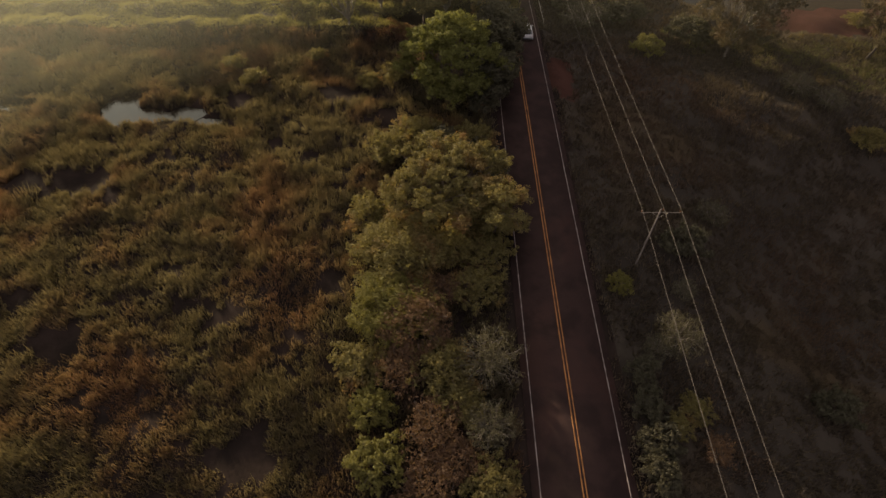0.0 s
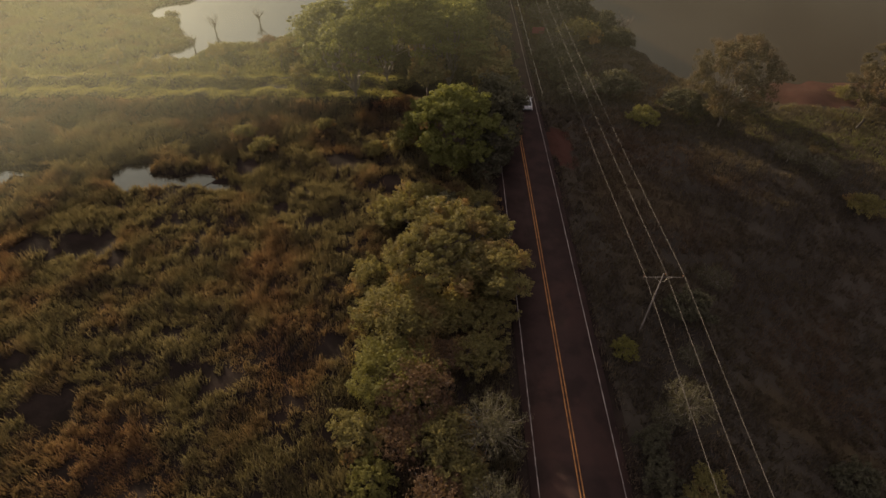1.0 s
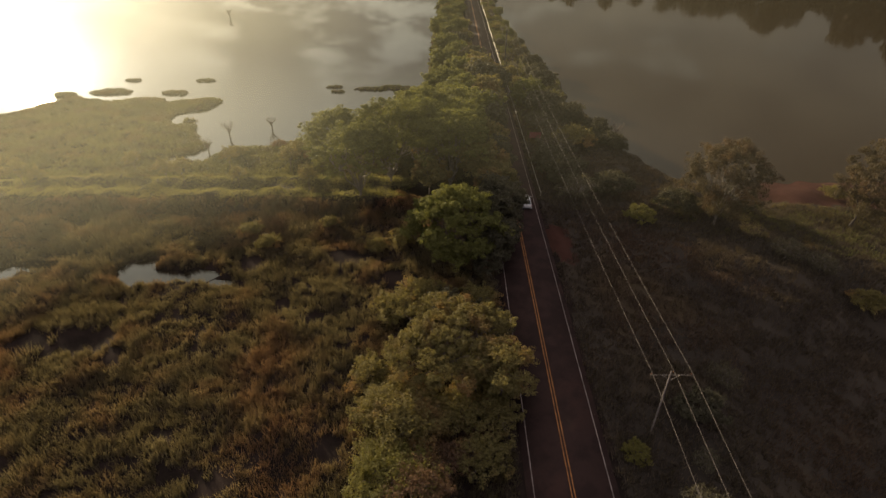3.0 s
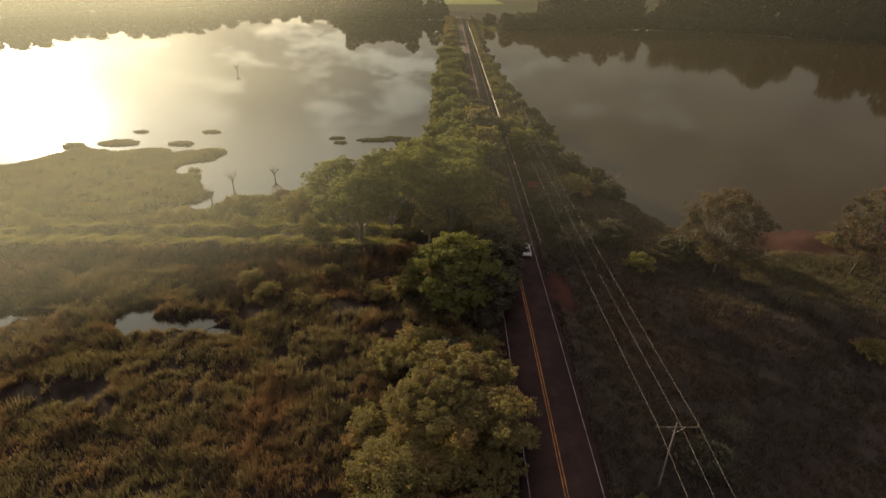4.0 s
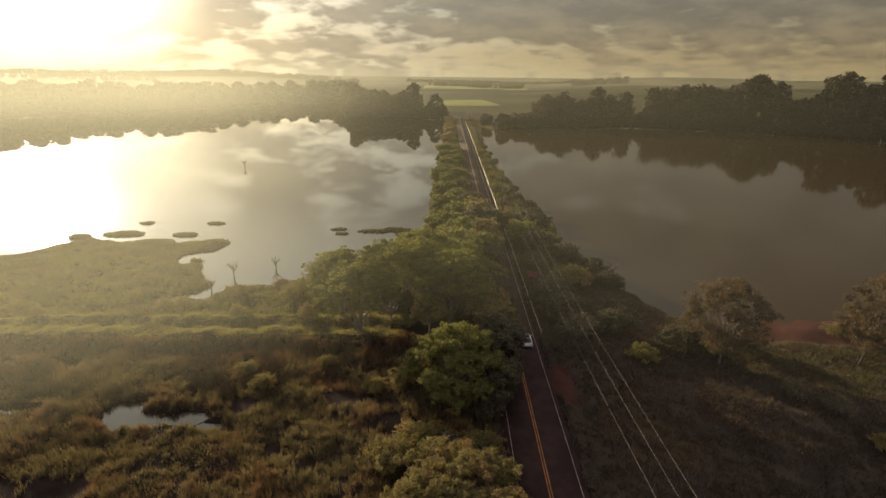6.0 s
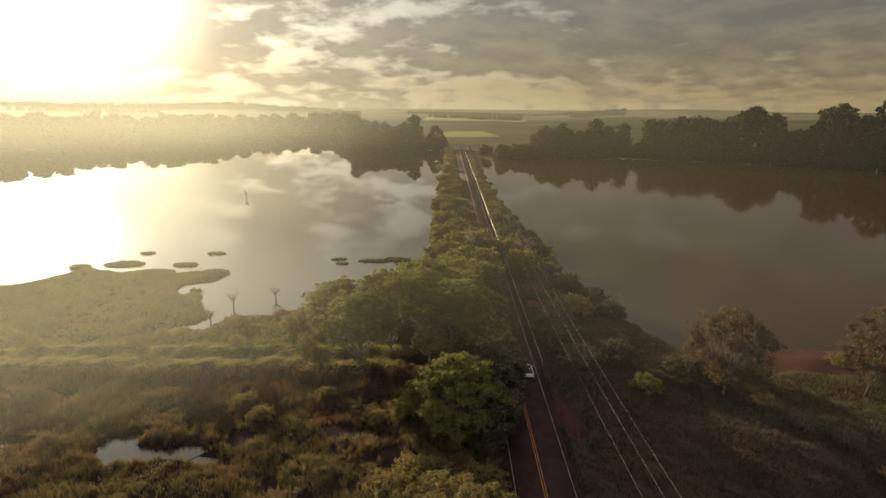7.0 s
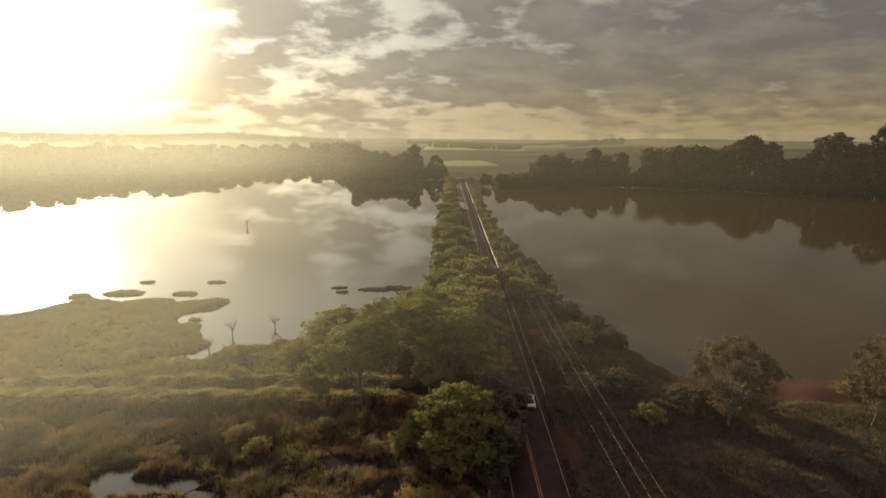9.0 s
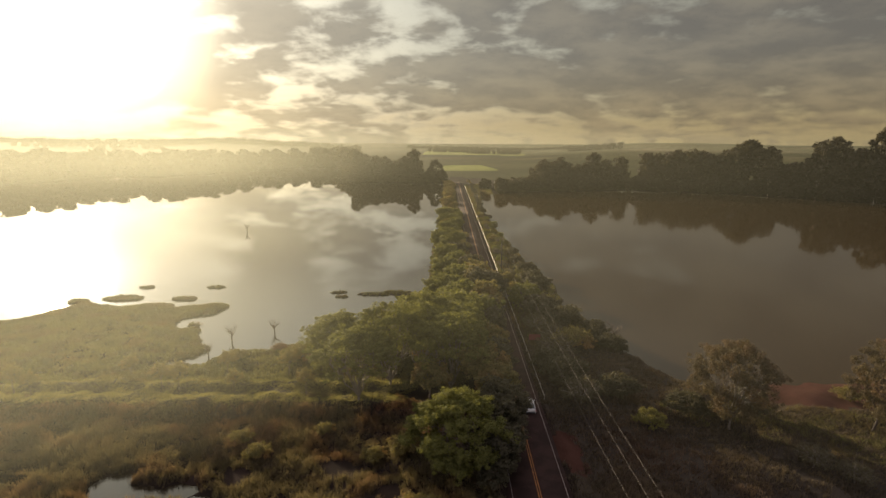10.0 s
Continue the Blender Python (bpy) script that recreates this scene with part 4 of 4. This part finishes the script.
def dead_tree(x, y, tall, seed, label):
    """Bare dead tree standing in the shallows."""
    rng = np.random.default_rng(seed)
    base = new("dead_tree")
    base.location = (x, y, -0.3)
    paths = [bend(rng, (0, 0, -0.5), (0.1, 0, tall * 0.5), 3, 0.16, 0.10, 0, 0.02)]
    for i in range(11):
        a = i * 2.4
        start = paths[0][2 + int(rng.integers(0, 2))][0]
        limb = bend(rng, start, (math.cos(a) * tall * 0.32, math.sin(a) * tall * 0.32, tall * (0.72 + 0.28 * rng.random())), 3, 0.06, 0.02, 0.1, 0.07)
        paths.append(limb)
        for j in range(3):
            root = limb[1 + j % 3][0]
            paths.append(bend(rng, root, root + np.array([rng.normal() * 0.4, rng.normal() * 0.4, 0.25 + 0.4 * rng.random()]), 2, 0.025, 0.012, 0.0, 0.08))
    v, f = tubes(paths, 5)
    part("trunk", mesh_of("trunk", v, f, M_BARK, smooth=True), base)
    tagged(base, label, "dead tree", "dead trees in the shallows")


dead_tree(-42.9, 104.4, 3.8, 1, "bare dead tree standing in the lake shallows")
dead_tree(-35.6, 109.4, 3.1, 2, "bare dead tree standing in the lake shallows")
dead_tree(-44.5, 96.8, 3.0, 3, "bare dead tree at the water's edge")
dead_tree(35.4, 103.6, 5.0, 4, "bare dead tree on the lake shore")
dead_tree(-26.5, 104.5, 4.0, 5, "bare dead tree beside the spreading trees")
dead_tree(-86.0, 235.0, 4.0, 6, "lone dead stump far out in the lake")

# ---- far woods ----
rs = random.Random(12)
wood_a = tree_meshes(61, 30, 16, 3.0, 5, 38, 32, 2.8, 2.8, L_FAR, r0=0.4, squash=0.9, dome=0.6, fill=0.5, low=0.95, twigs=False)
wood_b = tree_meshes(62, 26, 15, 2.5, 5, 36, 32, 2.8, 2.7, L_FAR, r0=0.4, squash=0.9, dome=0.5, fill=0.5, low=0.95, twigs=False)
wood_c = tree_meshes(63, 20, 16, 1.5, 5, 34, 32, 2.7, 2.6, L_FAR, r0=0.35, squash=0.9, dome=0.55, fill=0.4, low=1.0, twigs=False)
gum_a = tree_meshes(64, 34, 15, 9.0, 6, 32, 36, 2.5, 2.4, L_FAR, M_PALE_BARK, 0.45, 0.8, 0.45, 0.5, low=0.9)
WOODS = (wood_a, wood_b, wood_c)


def wood(line, step, rows, gap, size, label, group, kinds=WOODS):
    """Trees along a shore line, rows deep, the back rows taller."""
    P = [Vector(p) for p in line]
    for a, b in zip(P[:-1], P[1:]):
        d = b - a
        n = max(1, int(d.length / step))
        side = Vector((-d.y, d.x)).normalized()
        mid = (a + b) / 2
        if gz(*(mid + side * 12)) < gz(*(mid - side * 12)):
            side = -side
        for i in range(n):
            for r in range(rows):
                p = a + d * ((i + rs.uniform(0.1, 0.9)) / n) + side * (r * gap + rs.uniform(0, gap))
                z = gz(p.x, p.y)
                if z > 0.05:
                    s = size * rs.uniform(0.78, 1.12) * (0.72 if r == 0 else 1.0) * (0.97 + 0.13 * float(waves(np.array([p.x]), np.array([p.y]), 75, 50)[0]))
                    tree("far_tree", kinds[rs.randrange(len(kinds))], (p.x, p.y, z - (0.3 if size > 0.5 else 1.2)), s, rs.uniform(0, 360), label, "tree", group)


EUCALYPT = (wood_a, wood_b, wood_a, gum_a, wood_b)
wood([(345, 322), (300, 360), (268, 389)], 7.5, 3, 9, 1.37, "tall dark eucalyptus on the lake shore", "eucalyptus wood", EUCALYPT)
wood([(268, 389), (232, 420), (213, 428)], 8, 3, 9, 1.08, "dark eucalyptus on the lake shore", "eucalyptus wood", EUCALYPT)
wood([(338, 322), (292, 356), (234, 410)], 16, 1, 2, 0.74, "slender pale-trunked eucalyptus at the water's edge", "eucalyptus wood", (gum_a,))
wood([(213, 428), (190, 438), (166, 444)], 8, 3, 9, 1.22, "tall dark tree in the lakeside wood", "lakeside wood", (wood_a, wood_b))
wood([(158, 446), (120, 440), (80, 436)], 8, 3, 9, 0.96, "dark tree in the lakeside wood", "lakeside wood")
wood([(-25, 512), (-50, 513), (-84, 513)], 7, 3, 11, 1.05, "dark tree in the wood on the point", "wood on the point")
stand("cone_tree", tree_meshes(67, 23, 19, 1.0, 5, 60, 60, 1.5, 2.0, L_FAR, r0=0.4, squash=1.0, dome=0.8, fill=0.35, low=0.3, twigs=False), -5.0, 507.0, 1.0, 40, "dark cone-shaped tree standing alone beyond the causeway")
FAR_SHORE = [(-112, 640), (-125, 690), (-152, 786), (-209, 754), (-258, 644), (-291, 568), (-348, 562), (-352, 516), (-378, 460), (-470, 425)]


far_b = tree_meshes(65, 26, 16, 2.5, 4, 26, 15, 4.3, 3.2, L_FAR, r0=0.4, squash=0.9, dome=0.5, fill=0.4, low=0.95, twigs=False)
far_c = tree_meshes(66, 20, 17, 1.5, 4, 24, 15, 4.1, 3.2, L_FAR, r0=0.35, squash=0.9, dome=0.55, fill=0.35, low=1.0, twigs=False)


def joined_woods(lines):
    """Woods too far off to count, as one mesh: (line, step, rows, gap, size, squat)."""
    parts = []
    for me in (far_b, far_c):
        parts.append([(np.array([q.co[:] for q in m.vertices]), np.array([p.vertices[:] for p in m.polygons])) for m in me])
    V, F, I, base = [], [], [], 0
    for line, step, rows, gap, size, squat in lines:
        P = [Vector(p) for p in line]
        for a, b in zip(P[:-1], P[1:]):
            d = b - a
            side = Vector((-d.y, d.x)).normalized()
            mid = (a + b) / 2
            if gz(*(mid + side * 12)) < gz(*(mid - side * 12)):
                side = -side
            n = max(1, int(d.length / step))
            for i in range(n):
                for r in range(rows):
                    p = a + d * ((i + rs.uniform(0.1, 0.9)) / n) + side * (r * gap + rs.uniform(0, gap))
                    z = gz(p.x, p.y)
                    if z < 0.05:
                        continue
                    s, t = size * rs.uniform(0.75, 1.15), rs.uniform(0, 6.28)
                    turn = np.array([[math.cos(t), math.sin(t), 0], [-math.sin(t), math.cos(t), 0], [0, 0, squat]]) * s
                    for k2, (vv, ff) in enumerate(parts[rs.randrange(2)]):
                        V.append(vv @ turn + np.array([p.x, p.y, z - 0.3]))
                        F.append(ff + base)
                        I.append(np.full(len(ff), k2))
                        base += len(vv)
    me = mesh_of("far_woods", np.concatenate(V), np.concatenate(F), [M_BARK, L_FAR], np.concatenate(I))
    tagged(new("far_woods", me), "hazy woods and bushes along the far shores and fields", "woods", kind="stuff")


joined_woods([([(345, 320), (330, 326), (296, 354), (228, 414), (150, 441), (80, 428), (44, 414)], 3.2, 2, 3.5, 0.42, 1.0), ([(82, 436), (66, 430), (30, 436)], 6, 2, 6, 0.36, 1.0),
              ([(4, 506), (-88, 509)], 3.2, 2, 3.5, 0.44, 1.0), ([(-88, 509), (-97, 545), (-104, 600)], 5, 2, 5, 0.5, 1.0),
              (FAR_SHORE, 8.5, 2, 11, 1.02, 1.0), (FAR_SHORE, 4.5, 1, 3, 0.48, 0.9), ([(-285, 610), (-350, 590), (-385, 560), (-400, 470)], 9, 2, 12, 1.0, 1.0),
              ([(-215, 1490), (-363, 1455), (-562, 1391), (-750, 1299), (-960, 1160)], 10, 2, 16, 0.85, 0.62), ([(-600, 1180), (-820, 1040)], 11, 1, 14, 0.7, 0.6),
              ([(-180, 1150), (-250, 1130)], 8, 2, 14, 0.8, 0.8), ([(-20, 1450), (70, 1420)], 8, 2, 22, 0.62, 0.85), ([(85, 1330), (130, 1290), (180, 1300)], 8, 2, 24, 0.6, 0.85),
              ([(290, 1250), (400, 1210)], 8, 2, 14, 0.7, 0.8), ([(300, 1900), (560, 1800)], 6, 2, 14, 0.6, 0.7), ([(-120, 1900), (300, 1950)], 6, 2, 20, 0.55, 0.7)])


# ---- haze: see-through sheets curved round the camera stand in for mist and veiling glare ----
def haze_material(left, right, a0, a1):
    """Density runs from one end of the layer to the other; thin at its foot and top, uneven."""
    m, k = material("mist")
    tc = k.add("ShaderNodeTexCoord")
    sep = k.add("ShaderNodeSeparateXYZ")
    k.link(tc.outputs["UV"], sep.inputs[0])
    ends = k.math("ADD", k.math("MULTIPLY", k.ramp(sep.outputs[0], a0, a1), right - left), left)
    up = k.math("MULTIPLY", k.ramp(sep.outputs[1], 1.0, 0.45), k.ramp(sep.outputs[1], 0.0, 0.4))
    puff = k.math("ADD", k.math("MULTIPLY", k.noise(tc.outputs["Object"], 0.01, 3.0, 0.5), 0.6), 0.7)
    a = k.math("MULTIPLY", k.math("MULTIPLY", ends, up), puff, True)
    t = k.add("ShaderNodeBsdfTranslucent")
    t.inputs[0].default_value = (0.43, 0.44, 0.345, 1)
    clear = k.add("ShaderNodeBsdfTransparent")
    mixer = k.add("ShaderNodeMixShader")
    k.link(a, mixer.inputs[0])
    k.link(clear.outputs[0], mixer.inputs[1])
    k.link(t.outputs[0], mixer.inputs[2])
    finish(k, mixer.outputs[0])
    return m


def haze_sheet(radius, az0, az1, z0, z1, left, right, a0=0.30, a1=0.47):
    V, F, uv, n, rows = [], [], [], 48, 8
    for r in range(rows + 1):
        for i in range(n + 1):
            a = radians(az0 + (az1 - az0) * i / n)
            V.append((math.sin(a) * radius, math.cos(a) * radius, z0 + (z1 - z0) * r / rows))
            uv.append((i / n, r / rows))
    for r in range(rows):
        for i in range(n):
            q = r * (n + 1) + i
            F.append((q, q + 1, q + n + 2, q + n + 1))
    me = mesh_of("stand_in_haze", V, F, haze_material(left, right, a0, a1), smooth=True)
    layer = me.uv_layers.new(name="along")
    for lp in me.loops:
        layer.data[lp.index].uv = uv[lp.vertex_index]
    tagged(new("stand_in_haze", me), "see-through sheet standing in for mist and glare over lake and land", "mist", kind="stuff")


haze_sheet(62, -75, 70, 2, 60, 0.165, 0.030, 0.30, 0.49)
haze_sheet(110, -75, 70, 8, 62, 0.055, 0.014, 0.30, 0.50)
haze_sheet(240, -75, 70, 4, 62, 0.13, 0.020, 0.30, 0.54)
haze_sheet(420, -75, 70, 3, 64, 0.29, 0.012, 0.30, 0.53)
haze_sheet(900, -75, 70, 0, 70, 0.08, 0.04)
haze_sheet(1130, -75, 70, 0, 75, 0.06, 0.10)


# ---- the car on the road, the board in the bushes ----
def paint(name, colour, rough=0.3, metal=0.0, coat=0.0):
    m, k = material(name)
    p = k.add("ShaderNodeBsdfPrincipled", Roughness=rough, Metallic=metal)
    co = k.add("ShaderNodeTexCoord").outputs["Object"]
    dust = k.mix(k.math("MULTIPLY", k.noise(co, 3.0, 5.0, 0.6), 0.5), colour, tuple(c * 0.6 + 0.05 for c in colour))
    k.link(dust, p.inputs["Base Color"])
    p.inputs["Coat Weight"].default_value = coat
    finish(k, p.outputs[0])
    return m


def car(x, y, turn):
    """White hatchback: lofted body and cabin, glass, lamps, wheels."""
    white, glass = paint("white_car_paint", (0.40, 0.40, 0.38), 0.3, 0.0, 0.6), paint("dark_glass", (0.02, 0.025, 0.025), 0.08)
    tyre, rim = paint("tyre_rubber", (0.02, 0.02, 0.02), 0.9), paint("rim_alloy", (0.45, 0.45, 0.45), 0.35, 0.8)
    red, clear, black = paint("tail_lamp", (0.35, 0.02, 0.02), 0.2), paint("head_lamp", (0.6, 0.6, 0.58), 0.1), paint("black_plastic", (0.03, 0.03, 0.03), 0.6)
    base = new("car")

    def loft(name, sections, mat, parent=base, label="", mid=0.55):
        # sections: (y, half width low, half width high, z low, z high)
        V, F = [], []
        for yy, wl, wh, zl, zh in sections:
            r = 0.12 * (zh - zl)
            V += [(-wl, yy, zl), (-wl, yy, zl + (zh - zl) * mid), (-wh, yy, zh - r), (-wh + r, yy, zh), (wh - r, yy, zh), (wh, yy, zh - r), (wl, yy, zl + (zh - zl) * mid), (wl, yy, zl)]
        n = 8
        for i in range(len(sections) - 1):
            for j in range(n):
                F.append((i * n + j, i * n + (j + 1) % n, (i + 1) * n + (j + 1) % n, (i + 1) * n + j))
        bm = bmesh.new()
        vs = [bm.verts.new(p) for p in V]
        for f in F:
            bm.faces.new([vs[i] for i in f])
        bm.faces.new(vs[:n])
        bm.faces.new(vs[-n:][::-1])
        bmesh.ops.recalc_face_normals(bm, faces=bm.faces)
        bmesh.ops.bevel(bm, geom=[e for e in bm.edges if e.calc_face_angle(0) > 0.6], offset=0.03, segments=2, affect="EDGES")
        return part(name, from_bm(name, bm, mat, True), parent, label)

    loft("body", [(-2.05, 0.76, 0.72, 0.30, 0.86), (-1.95, 0.86, 0.80, 0.22, 0.92), (-1.2, 0.88, 0.82, 0.20, 0.95), (0.6, 0.88, 0.82, 0.20, 0.93), (1.5, 0.86, 0.76, 0.22, 0.84), (1.95, 0.80, 0.68, 0.26, 0.70), (2.05, 0.70, 0.60, 0.34, 0.60)], white)
    loft("cabin", [(-2.0, 0.74, 0.66, 0.86, 0.95), (-1.35, 0.78, 0.62, 0.90, 1.42), (-0.6, 0.79, 0.64, 0.90, 1.49), (0.2, 0.78, 0.62, 0.90, 1.44), (0.95, 0.74, 0.62, 0.86, 0.98)], white, mid=0.12)

    def panel(name, pts, mat):
        bm = bmesh.new()
        vs = [bm.verts.new(p) for p in pts]
        f = bm.faces.new(vs)
        bm.normal_update()
        for v in vs:
            v.co -= f.normal * 0.012
        ext = bmesh.ops.extrude_face_region(bm, geom=[f])
        for e in ext["geom"]:
            if isinstance(e, bmesh.types.BMVert):
                e.co += f.normal * 0.024
        bmesh.ops.recalc_face_normals(bm, faces=bm.faces)
        return part(name, from_bm(name, bm, mat), base, "dark tinted glass" if mat is glass else "")

    panel("rear_window", [(-0.60, -1.96, 1.01), (0.60, -1.96, 1.01), (0.54, -1.40, 1.42), (-0.54, -1.40, 1.42)], glass)
    panel("windscreen", [(0.60, 0.95, 1.01), (-0.60, 0.95, 1.01), (-0.54, 0.24, 1.45), (0.54, 0.24, 1.45)], glass)
    for s in (-1, 1):
        panel("side_window", [(s * 0.80, -1.5, 1.0), (s * 0.80, 0.70, 1.0), (s * 0.685, 0.12, 1.36), (s * 0.685, -1.3, 1.36)][::s], glass)
        panel("tail_lamp", [(s * 0.60, -2.07, 0.62), (s * 0.80, -2.03, 0.62), (s * 0.80, -2.01, 0.84), (s * 0.60, -2.06, 0.84)][::s], red)
        panel("head_lamp", [(s * 0.42, 2.08, 0.46), (s * 0.68, 2.04, 0.46), (s * 0.68, 2.0, 0.62), (s * 0.42, 2.06, 0.60)][::-s], clear)
        bm = bmesh.new()
        bmesh.ops.create_icosphere(bm, subdivisions=2, radius=1, matrix=Matrix.Translation((s * 0.95, 0.62, 0.98)) @ Matrix.Diagonal((0.09, 0.06, 0.08, 1)))
        part("wing_mirror", from_bm("wing_mirror", bm, white, True), base)
    bm = bmesh.new()
    bmesh.ops.create_cube(bm, size=1, matrix=Matrix.Translation((0, -2.08, 0.40)) @ Matrix.Diagonal((1.45, 0.08, 0.16, 1)))
    part("rear_bumper", from_bm("rear_bumper", bm, black), base)
    for s in (-1, 1):
        for yy in (-1.28, 1.28):
            hub = new("wheel")
            hub.parent, hub.location = base, (s * 0.78, yy, 0.30)
            bm = bmesh.new()
            bmesh.ops.create_cone(bm, cap_ends=True, segments=20, radius1=0.30, radius2=0.30, depth=0.20, matrix=Matrix.Rotation(math.pi / 2, 4, "Y"))
            bmesh.ops.bevel(bm, geom=[e for e in bm.edges if e.calc_face_angle(0) > 1], offset=0.03, segments=2, affect="EDGES")
            part("tyre", from_bm("tyre", bm, tyre), hub)
            bm = bmesh.new()
            bmesh.ops.create_cone(bm, cap_ends=True, segments=16, radius1=0.19, radius2=0.17, depth=0.215, matrix=Matrix.Rotation(math.pi / 2, 4, "Y"))
            part("rim", from_bm("rim", bm, rim), hub)
    base.matrix_basis = pose(x, y, ROAD_Z, 0, 0, turn)
    tagged(base, "small white hatchback car on the asphalt road", "car")


car(13.4, 74.5, -1.0)


def red_board(x, y):
    base = new("sign_board")
    base.location = (x, y, gz(x, y))
    bm = bmesh.new()
    bmesh.ops.create_cube(bm, size=1, matrix=Matrix.Translation((0, 0, 1.7)) @ Matrix.Diagonal((2.3, 0.06, 1.2, 1)))
    bmesh.ops.bevel(bm, geom=bm.edges[:], offset=0.015, segments=1, affect="EDGES")
    part("board", from_bm("board", bm, paint("faded_red", (0.15, 0.034, 0.027), 0.6)), base, "faded red sheet metal")
    for s in (-0.9, 0.9):
        v, f = tubes([[((s, 0.06, -0.4), 0.05), ((s, 0.06, 2.2), 0.05)]], 6)
        part("post", mesh_of("post", v, f, M_BARK), base)
    tagged(base, "faded red board half hidden in roadside shrubs", "sign")


red_board(18.9, 101.5)
